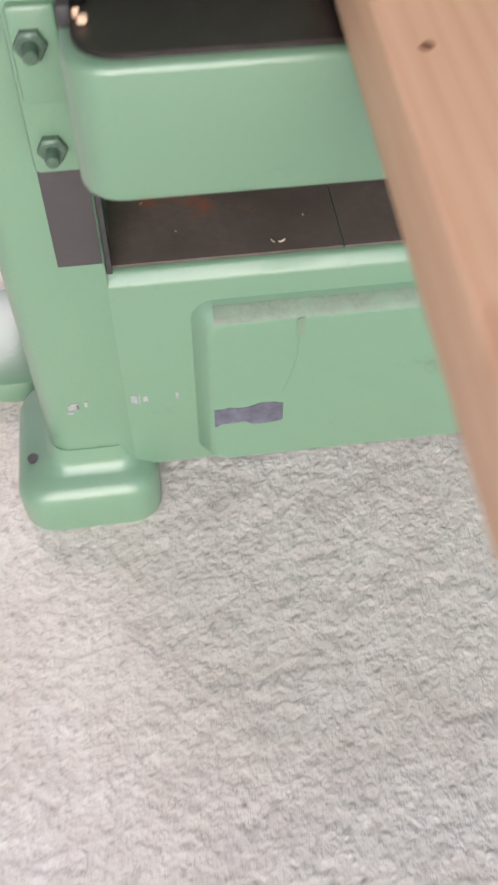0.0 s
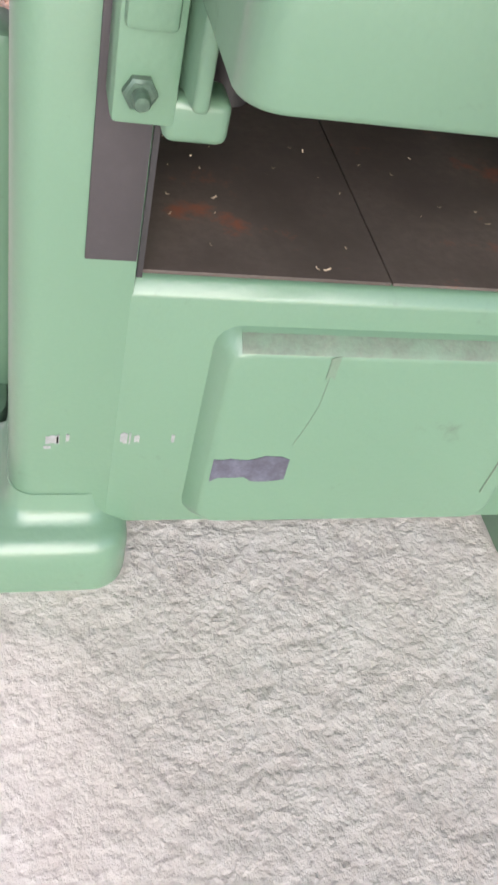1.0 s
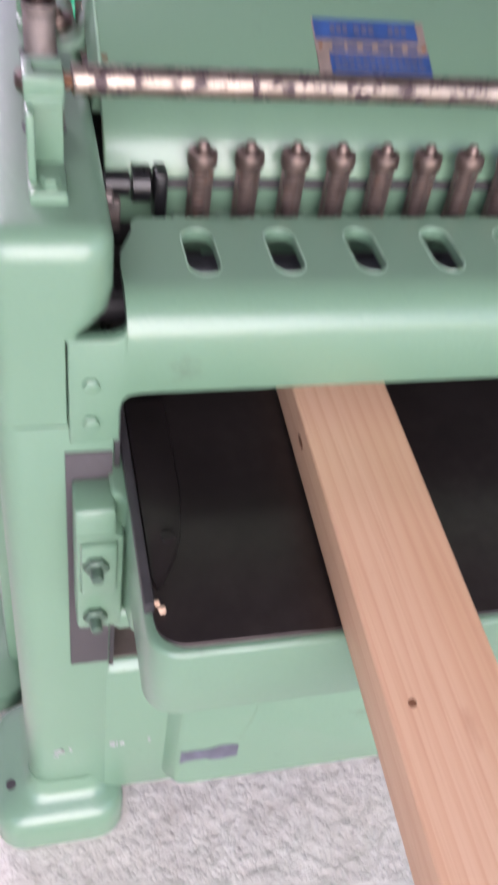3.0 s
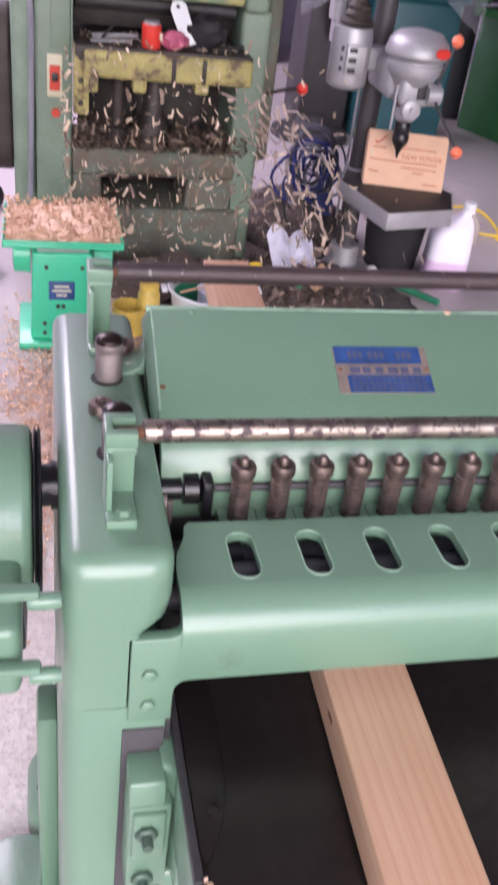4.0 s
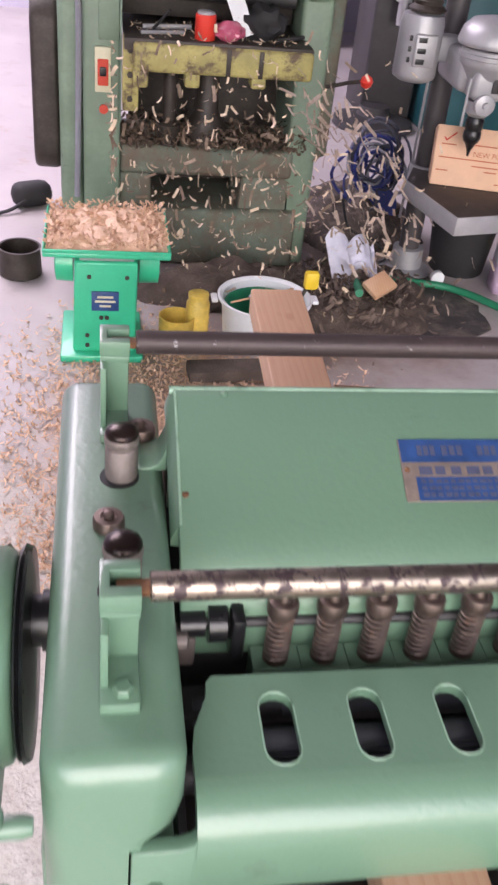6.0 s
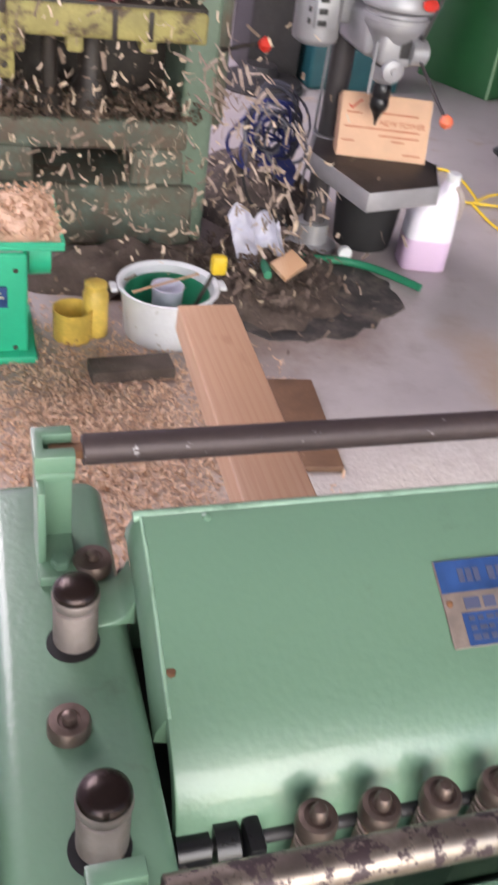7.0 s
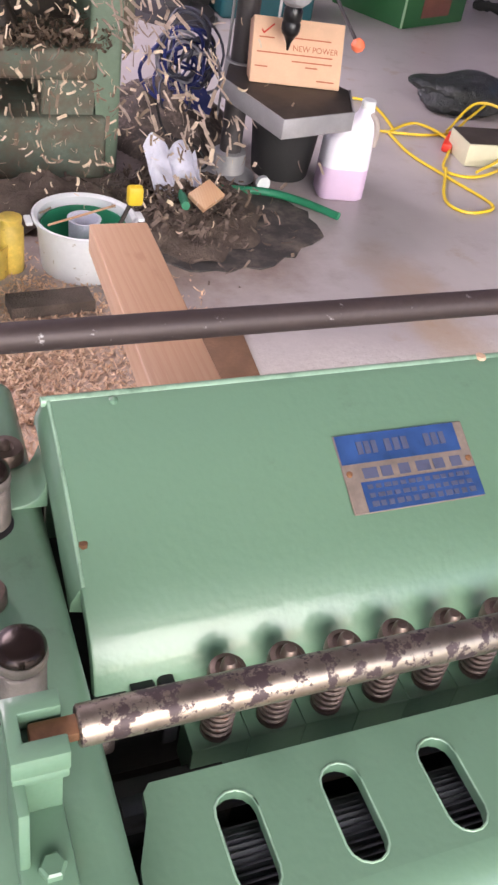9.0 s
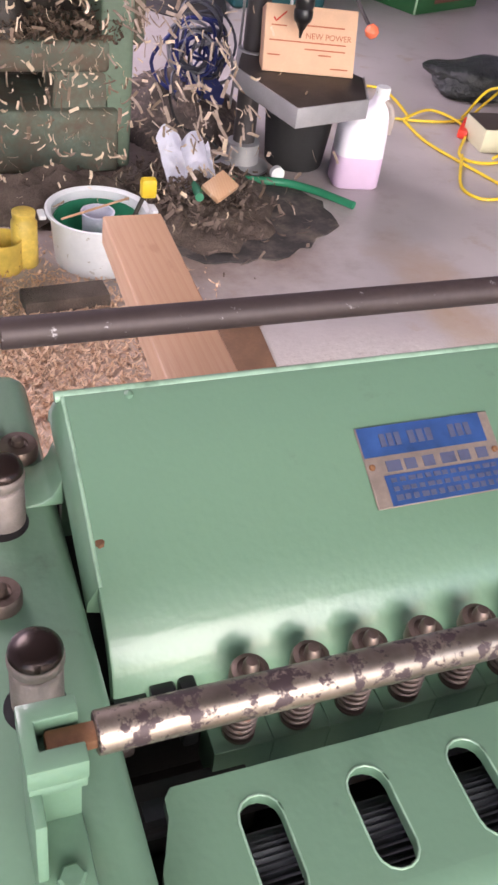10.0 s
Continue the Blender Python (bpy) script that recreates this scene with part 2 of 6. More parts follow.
def floor_material():
    """Rough broom-finished concrete near the open front, smooth trowelled grey further in."""
    m = bpy.data.materials.new("concrete_floor")
    m.use_nodes = True
    nt = m.node_tree
    n, l = nt.nodes, nt.links
    b = n["Principled BSDF"]
    geo = n.new("ShaderNodeNewGeometry")
    pos = geo.outputs["Position"]

    def nz(scale, detail=8, rough=0.6, vec=pos):
        t = n.new("ShaderNodeTexNoise")
        t.inputs["Scale"].default_value, t.inputs["Detail"].default_value, t.inputs["Roughness"].default_value = scale, detail, rough
        l.new(vec, t.inputs["Vector"])
        return t.outputs["Fac"]

    def rng(v, a, c, lo=0.0, hi=1.0):
        t = n.new("ShaderNodeMapRange")
        for k, val in enumerate((a, c, lo, hi)):
            t.inputs[k + 1].default_value = val
        l.new(v, t.inputs[0])
        return t.outputs[0]

    def mix(f, a, c):
        t = n.new("ShaderNodeMix")
        t.data_type = "RGBA"
        for val, sock in ((f, t.inputs["Factor"]), (a, t.inputs[6]), (c, t.inputs[7])):
            if isinstance(val, tuple):
                sock.default_value = (*val, 1)
            else:
                l.new(val, sock)
        return t.outputs[2]

    def math_node(op, a, c):
        t = n.new("ShaderNodeMath")
        t.operation = op
        for k, val in enumerate((a, c)):
            if isinstance(val, (int, float)):
                t.inputs[k].default_value = val
            else:
                l.new(val, t.inputs[k])
        return t.outputs[0]

    sep = n.new("ShaderNodeSeparateXYZ")
    l.new(pos, sep.inputs[0])
    wob = math_node("ADD", sep.outputs["Y"], math_node("MULTIPLY", nz(2.0, 4), 0.6))
    smooth = rng(wob, 1.9, 2.5)
    grain, coarse, large = nz(120, 3, 0.6), nz(48, 4, 0.62), nz(1.6, 6)
    pits = rng(nz(75, 4, 0.65), 0.57, 0.68)
    near = mix(rng(coarse, 0.3, 0.7), (0.545, 0.515, 0.465), (0.80, 0.77, 0.72))
    near = mix(rng(large, 0.35, 0.7), near, (0.61, 0.56, 0.49))
    near = mix(math_node("MULTIPLY", rng(nz(9, 6, 0.7), 0.45, 0.7), 0.55), near, (0.52, 0.455, 0.40))
    near = mix(math_node("MULTIPLY", pits, 0.45), near, (0.15, 0.12, 0.105))
    far = mix(rng(large, 0.3, 0.7), (0.38, 0.345, 0.345), (0.50, 0.46, 0.45))
    far = mix(math_node("MULTIPLY", rng(nz(5, 8, 0.7), 0.55, 0.75), 0.4), far, (0.24, 0.19, 0.15))
    stain = rng(nz(2.6, 6, 0.65), 0.62, 0.7)
    far = mix(math_node("MULTIPLY", stain, 0.5), far, (0.34, 0.22, 0.11))
    # brown sawdust drift, spread wider to dim the brightly lit floor by colour
    dx = math_node("MULTIPLY", math_node("SUBTRACT", sep.outputs["X"], 0.95), 1.3)
    dy = math_node("SUBTRACT", sep.outputs["Y"], 3.25)
    away = math_node("SQRT", math_node("ADD", math_node("MULTIPLY", dx, dx), math_node("MULTIPLY", dy, dy)), 0.0)
    drift = rng(math_node("ADD", away, math_node("MULTIPLY", nz(3.2, 6, 0.65), 0.9)), 1.05, 1.55, 0.85, 0.0)
    base = mix(drift, mix(smooth, near, far), mix(rng(nz(14, 6, 0.7), 0.35, 0.65), (0.20, 0.135, 0.105), (0.34, 0.26, 0.21)))
    cx = math_node("MULTIPLY", math_node("SUBTRACT", sep.outputs["X"], 0.30), 1.15)
    cy = math_node("SUBTRACT", sep.outputs["Y"], 2.0)
    carpet = math_node("SQRT", math_node("ADD", math_node("MULTIPLY", cx, cx), math_node("MULTIPLY", cy, cy)), 0.0)
    base = mix(rng(math_node("ADD", carpet, math_node("MULTIPLY", nz(5, 7, 0.7), 0.9)), 0.75, 1.15, 0.75, 0.0), base, mix(rng(nz(60, 4, 0.7), 0.35, 0.65), (0.40, 0.27, 0.19), (0.66, 0.46, 0.32)))
    ex = math_node("MULTIPLY", math_node("SUBTRACT", sep.outputs["X"], math_node("ADD", 1.62, math_node("MULTIPLY", nz(4.0, 5, 0.6), 0.35))), 3.2)
    ey = math_node("MULTIPLY", math_node("SUBTRACT", sep.outputs["Y"], 2.25), 1.1)
    spill = math_node("SQRT", math_node("ADD", math_node("MULTIPLY", ex, ex), math_node("MULTIPLY", ey, ey)), 0.0)
    base = mix(rng(math_node("ADD", spill, math_node("MULTIPLY", nz(9, 5, 0.6), 0.5)), 0.45, 0.9, 0.55, 0.0), base, (0.36, 0.24, 0.13))
    l.new(base, b.inputs["Base Color"])
    rough = n.new("ShaderNodeMix")
    l.new(smooth, rough.inputs["Factor"])
    rough.inputs[2].default_value = 0.9
    l.new(rng(large, 0.3, 0.7, 0.28, 0.5), rough.inputs[3])
    l.new(rough.outputs[0], b.inputs["Roughness"])
    height = math_node("ADD", math_node("ADD", math_node("MULTIPLY", grain, 0.3), coarse), math_node("MULTIPLY", nz(16, 3, 0.55), 1.1))
    strength = rng(smooth, 0.0, 1.0, 1.0, 0.08)
    bp = n.new("ShaderNodeBump")
    bp.inputs["Distance"].default_value = 0.0064
    l.new(strength, bp.inputs["Strength"])
    l.new(height, bp.inputs["Height"])
    l.new(bp.outputs["Normal"], b.inputs["Normal"])
    return m


FLOOR = floor_material()


# ---- mesh helpers ----
def box(x0, x1, y0, y1, z0, z1, bev=0.0, seg=2):
    bm = bmesh.new()
    bmesh.ops.create_cube(bm, size=1)
    for v in bm.verts:
        v.co = Vector((x0 + (v.co.x + 0.5) * (x1 - x0), y0 + (v.co.y + 0.5) * (y1 - y0), z0 + (v.co.z + 0.5) * (z1 - z0)))
    return bevelled(bm, min(bev, 0.48 * min(abs(x1 - x0), abs(y1 - y0), abs(z1 - z0))), seg)


def bevelled(bm, width, seg=2, angle=25):
    bm.normal_update()
    if width > 0:
        edges = [e for e in bm.edges if len(e.link_faces) == 2 and e.calc_face_angle(0) > radians(angle)]
        bmesh.ops.bevel(bm, geom=edges, offset=width, segments=seg, profile=0.5, affect="EDGES", clamp_overlap=True)
    return bm


def prism(pts, axis, a, b, bev=0.0, seg=2):
    """A closed outline, extruded along an axis from a to b. Outline: (y, z), (x, z) or (x, y)."""
    put = {"x": lambda p, d: (d, p[0], p[1]), "y": lambda p, d: (p[0], d, p[1]), "z": lambda p, d: (p[0], p[1], d)}[axis]
    bm = bmesh.new()
    lo, hi = [bm.verts.new(put(p, a)) for p in pts], [bm.verts.new(put(p, b)) for p in pts]
    k = len(pts)
    bm.faces.new(lo), bm.faces.new(hi[::-1])
    for i in range(k):
        bm.faces.new((lo[i], hi[i], hi[(i + 1) % k], lo[(i + 1) % k]))
    bmesh.ops.recalc_face_normals(bm, faces=bm.faces)
    return bevelled(bm, bev, seg)


def lathe(profile, seg=24, at=(0, 0, 0), axis="z"):
    """A profile of (radius, height), turned about an axis through the point."""
    bm = bmesh.new()
    rings = []
    for r, h in profile:
        rings.append([bm.verts.new((max(r, 1e-5) * math.cos(2 * math.pi * k / seg), max(r, 1e-5) * math.sin(2 * math.pi * k / seg), h)) for k in range(seg)])
    for p, q in zip(rings, rings[1:]):
        for k in range(seg):
            bm.faces.new((p[k], p[(k + 1) % seg], q[(k + 1) % seg], q[k]))
    if profile[0][0] > 0.0002:
        bm.faces.new(rings[0][::-1])
    if profile[-1][0] > 0.0002:
        bm.faces.new(rings[-1])
    turn = {"z": Matrix(), "x": Matrix.Rotation(radians(90), 4, "Y"), "y": Matrix.Rotation(radians(-90), 4, "X")}[axis]
    bmesh.ops.transform(bm, matrix=Matrix.Translation(at) @ turn, verts=bm.verts)
    bmesh.ops.recalc_face_normals(bm, faces=bm.faces)
    return bm


def tube(points, r, seg=10, closed=False):
    bm = bmesh.new()
    pts = [Vector(p) for p in points]
    rings, up = [], Vector((0, 0, 1))
    for i, p in enumerate(pts):
        d = (pts[min(i + 1, len(pts) - 1)] - pts[max(i - 1, 0)]).normalized()
        side = d.cross(up)
        if side.length < 0.05:
            side = d.cross(Vector((1, 0, 0)))
        side.normalize()
        upp = side.cross(d).normalized()
        up = upp
        rad = r[i] if isinstance(r, (list, tuple)) else r
        rings.append([bm.verts.new(p + rad * (math.cos(2 * math.pi * k / seg) * side + math.sin(2 * math.pi * k / seg) * upp)) for k in range(seg)])
    for p, q in zip(rings, rings[1:]):
        for k in range(seg):
            bm.faces.new((p[k], p[(k + 1) % seg], q[(k + 1) % seg], q[k]))
    bm.faces.new(rings[0][::-1]), bm.faces.new(rings[-1])
    bmesh.ops.recalc_face_normals(bm, faces=bm.faces)
    return bm


def smooth_path(points, steps=6):
    """Catmull-Rom through the points."""
    p = [Vector(q) for q in points]
    p = [2 * p[0] - p[1]] + p + [2 * p[-1] - p[-2]]
    out = []
    for i in range(1, len(p) - 2):
        for k in range(steps):
            t = k / steps
            out.append(0.5 * (2 * p[i] + (p[i + 1] - p[i - 1]) * t + (2 * p[i - 1] - 5 * p[i] + 4 * p[i + 1] - p[i + 2]) * t * t + (3 * p[i] - p[i - 1] - 3 * p[i + 1] + p[i + 2]) * t ** 3))
    return out + [p[-2]]


def joined(*bms):
    out = bmesh.new()
    for b in bms:
        me = bpy.data.meshes.new("tmp")
        b.to_mesh(me)
        out.from_mesh(me)
        b.free()
        bpy.data.meshes.remove(me)
    return out


def moved(bm, m):
    bmesh.ops.transform(bm, matrix=m, verts=bm.verts)
    return bm


def rounded(x0, x1, y0, y1, r, n=5):
    pts = []
    for cx, cy, a in ((x1 - r, y1 - r, 0), (x0 + r, y1 - r, 90), (x0 + r, y0 + r, 180), (x1 - r, y0 + r, 270)):
        for k in range(n + 1):
            t = radians(a + 90 * k / n)
            pts.append((cx + r * math.cos(t), cy + r * math.sin(t)))
    return pts


def finish(bm, name, mat, smooth=40):
    me = bpy.data.meshes.new(name)
    bm.normal_update()
    for f in bm.faces:
        f.smooth = True
    for e in bm.edges:
        if len(e.link_faces) == 2 and e.calc_face_angle(0) > radians(smooth):
            e.smooth = False
    bm.to_mesh(me)
    bm.free()
    me.materials.append(mat)
    return me


def base_of(ob):
    p = Vector()
    while ob:
        p += ob.location
        ob = ob.parent
    return p


def thing(name, at, label, category, group=""):
    ob = new(name)
    ob.location = at
    ob.empty_display_size = 0.05
    return tagged(ob, label, category, group)


def part(name, bm, mat, parent, label="", smooth=40):
    """One mesh of a thing or of a part, given in world metres."""
    bmesh.ops.translate(bm, vec=-base_of(parent), verts=bm.verts)
    ob = new(name, finish(bm, name, mat, smooth))
    ob.parent = parent
    return tagged(ob, label)


def again(ob, offset, parent=None):
    """A repeat of a part on the same mesh, shifted; its own parts follow."""
    c = new(ob.name.split(".")[0], ob.data)
    c.parent = parent or ob.parent
    c.location = ob.location + (Vector(offset) if parent is None else Vector())
    tagged(c, ob.get("label", ""))
    for child in ob.children:
        again(child, (0, 0, 0), c)
    return c


def single(name, bm, mat, label, category="", group="", kind="", smooth=40):
    return tagged(new(name, finish(bm, name, mat, smooth)), label, category, group, kind)


def knurled(profile, at, seg=84):
    """A turned profile whose wall is cut into fine upright ridges."""
    bm = lathe(profile, seg, at)
    for v in bm.verts:
        dx, dy = v.co.x - at[0], v.co.y - at[1]
        k = round(math.atan2(dy, dx) / (2 * math.pi / seg))
        grow = 1.009 if k % 2 else 0.991
        v.co.x, v.co.y = at[0] + dx * grow, at[1] + dy * grow
    return bm


def hexbolt(at, axis, r=0.009, h=0.008, shank=0.0):
    """A hexagon head standing out along an axis."""
    prof = [(r * 0.98, 0), (r, h * 0.15), (r, h * 0.8), (r * 0.8, h)]
    bm = lathe(prof, 6, axis="z")
    if shank:
        bm = joined(bm, lathe([(r * 0.5, h), (r * 0.5, h + shank), (r * 0.4, h + shank + 0.002)], 14))
    turn = {"z": Matrix(), "-y": Matrix.Rotation(radians(90), 4, "X"), "y": Matrix.Rotation(radians(-90), 4, "X"), "-x": Matrix.Rotation(radians(-90), 4, "Y")}[axis]
    return moved(bm, Matrix.Translation(at) @ turn)


def letters(text, size, m, depth=0.0006):
    """Raised letters in the built-in font, as a bmesh."""
    cu = bpy.data.curves.new("text", "FONT")
    cu.body, cu.size, cu.extrude, cu.align_x, cu.align_y = text, size, depth, "CENTER", "CENTER"
    ob = bpy.data.objects.new("text", cu)
    scene.collection.objects.link(ob)
    me = bpy.data.meshes.new_from_object(ob.evaluated_get(bpy.context.evaluated_depsgraph_get()))
    bm = bmesh.new()
    bm.from_mesh(me)
    bpy.data.objects.remove(ob)
    bpy.data.meshes.remove(me)
    return moved(bm, m)


def shavings(count, place, rng, size=(0.008, 0.03), lift=0.0, broad=(0.12, 0.32), curls=(0.6, 3.2), along=None):
    """Curled strips of wood, joined. place(rng) gives a point."""
    verts, faces = [], []
    for _ in range(count):
        c = Vector(place(rng))
        ln, w = rng.uniform(*size), rng.uniform(*broad)
        w *= ln
        curl = rng.uniform(*curls)
        m = Euler((rng.uniform(-lift, lift), rng.uniform(-lift, lift), rng.uniform(0, 6.28))).to_matrix()
        if along:
            m = (Vector(along) + Vector((rng.gauss(0, 0.35), rng.gauss(0, 0.35), rng.gauss(0, 0.35)))).to_track_quat("X", "Z").to_matrix() @ Euler((rng.uniform(0, 6.28), 0, 0)).to_matrix()
        rad = ln / curl
        k0 = len(verts)
        n = 4
        for i in range(n + 1):
            a = curl * (i / n - 0.5)
            for s in (-0.5, 0.5):
                p = Vector((rad * math.sin(a), s * w + 0.15 * w * math.sin(3 * a), rad * (1 - math.cos(a))))
                verts.append(c + m @ p)
        for i in range(n):
            q = k0 + 2 * i
            faces.append((q, q + 1, q + 3, q + 2))
    me = bpy.data.meshes.new("shavings")
    me.from_pydata([tuple(v) for v in verts], [], faces)
    bm = bmesh.new()
    bm.from_mesh(me)
    bpy.data.meshes.remove(me)
    return bm


# ---- the workshop ----
def slab(name, x0, x1, y0, y1, z0, z1, mat, label, bev=0.0):
    return single(name, box(x0, x1, y0, y1, z0, z1, bev), mat, label, kind="structure")


single("ground", box(-400, 400, -400, 400, -0.3, -0.021), FLOOR, "pale concrete ground outside the workshop", kind="structure")
slab("floor", -3.0, 8.0, -1.6, 9.2, -0.02, 0.0, FLOOR, "worn concrete workshop floor, rough in front and smooth further in")
slab("wall_north", -3.2, 8.2, 9.0, 9.2, 0.0, 4.4, WALL, "pale lavender painted workshop wall")
slab("wall_west", -3.2, -3.0, -1.6, 9.0, 0.0, 4.4, WALL, "pale painted workshop wall")
slab("wall_east", 8.0, 8.2, -1.6, 9.0, 0.0, 4.4, WALL, "pale painted workshop wall")
slab("wall_south_left", -3.0, -2.7, -1.8, -1.6, 0.0, 4.4, WALL, "wall beside the open workshop front")
slab("wall_south_right", 4.0, 8.0, -1.8, -1.6, 0.0, 4.4, WALL, "wall beside the open workshop front")
# unseen lintel, its height set to cut the high sky off the machine
slab("lintel", -2.7, 4.0, -1.8, -1.6, 2.85, 4.4, WALL, "wall over the open workshop front")
slab("ceiling", -3.2, 8.2, -1.8, 9.2, 4.4, 4.5, ROOF, "grey sheet roof of the workshop")
for k, px in enumerate((1.72, 3.05)):
    single("wall_pilaster", box(px, px + 0.5, 8.94, 8.998, 0, 4.4, 0.01), WALL, "shallow painted pilaster on the workshop wall", kind="structure")

# ---- the green thickness planer ----
planer = thing("thickness_planer", (0.35, 0.27, 0), "large green cast-iron thickness planer with a pine board in its throat", "planer")
MID = 0.35


def mirrored(x):
    return 2 * MID - x


def side(x0, x1, right):
    return (mirrored(x1), mirrored(x0)) if right else (x0, x1)


# base box with its raised front panel
part("base", joined(prism([(0.0, 0.08), (0.0, 0.432), (0.012, 0.447), (0.53, 0.447), (0.545, 0.432), (0.545, 0.08)], "x", 0.045, 0.655, 0.004)), GREEN, planer)
panel_bm = bmesh.new()
rings = []
for inset, y in ((0.0, 0.001), (0.004, -0.006), (0.015, -0.0195), (0.019, -0.0225), (0.025, -0.0235)):
    ring = rounded(0.138 + inset, 0.562 - inset, 0.098 + inset * 0.5, 0.40 - inset, max(0.028 - inset * 0.25, 0.012), 4)
    rings.append([panel_bm.verts.new((p[0], y, p[1])) for p in ring])
for p, q in zip(rings, rings[1:]):
    for k in range(len(p)):
        panel_bm.faces.new((p[k], p[(k + 1) % len(p)], q[(k + 1) % len(p)], q[k]))
panel_bm.faces.new(rings[-1])
bmesh.ops.recalc_face_normals(panel_bm, faces=panel_bm.faces)
if panel_bm.faces[-1].normal.y > 0:
    bmesh.ops.reverse_faces(panel_bm, faces=panel_bm.faces)
front_panel = part("front_panel", panel_bm, GREEN, planer, smooth=60)


def flake(x0, x1, z0, z1, y, rng, n=9):
    """A thin ragged flake on the front."""
    top = [(x0 + (x1 - x0) * k / n, z1 + rng.uniform(-0.12, 0.12) * (z1 - z0)) for k in range(n + 1)]
    low = [(x1 - (x1 - x0) * k / n, z0 + rng.uniform(-0.14, 0.14) * (z1 - z0)) for k in range(n + 1)]
    return prism(top + low, "y", y, y + 0.0008)


rng = random.Random(4)
part("bare_patch", flake(0.160, 0.251, 0.187, 0.224, -0.0243, rng), PATCH, front_panel, "grey patch where the paint has come off")
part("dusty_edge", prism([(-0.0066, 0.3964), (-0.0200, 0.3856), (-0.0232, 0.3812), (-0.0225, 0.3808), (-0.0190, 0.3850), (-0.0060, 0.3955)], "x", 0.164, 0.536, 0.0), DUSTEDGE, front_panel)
part("dark_smear", flake(0.262, 0.272, 0.352, 0.3795, -0.0245, rng, 4), DUSTEDGE, front_panel)
for x0, x1, z0, z1 in ((-0.028, -0.014, 0.222, 0.234), (-0.016, -0.013, 0.222, 0.236), (-0.006, -0.002, 0.226, 0.237), (0.054, 0.062, 0.224, 0.240), (0.064, 0.066, 0.222, 0.239), (0.070, 0.076, 0.226, 0.236), (0.112, 0.116, 0.226, 0.238), (-0.030, -0.022, 0.214, 0.218)):
    part("paint_scuff", flake(x0, x1, z0, z1, -0.0008, rng, 5), CHIPPAINT, planer)
part("drip_line", tube([(0.266, -0.0238, 0.352), (0.265, -0.0238, 0.31), (0.256, -0.0238, 0.27), (0.248, -0.0238, 0.245)], 0.0004, 5), DUSTEDGE, front_panel)
part("oil_run", tube([(0.530, -0.0236, 0.34), (0.529, -0.0238, 0.27), (0.522, -0.0238, 0.16)], 0.0013, 5), DUSTEDGE, front_panel)
# oily plate on top of the base, with its joints
part("inner_plate", joined(box(0.054, 0.318, 0.016, 0.52, 0.445, 0.451, 0.001), box(0.320, 0.646, 0.016, 0.52, 0.445, 0.4505, 0.001)), TRAY, planer)
for lx in (0.20, 0.50):
    part("lift_screw", lathe([(0.028, 0.45), (0.026, 0.475), (0.026, 0.76)], 24, (lx, 0.40, 0)), IRON, planer)
# unseen dark plate added to stop light from behind showing under the table
part("rear_apron", box(0.05, 0.65, 0.515, 0.54, 0.447, 0.80, 0.004), GREASE, planer)

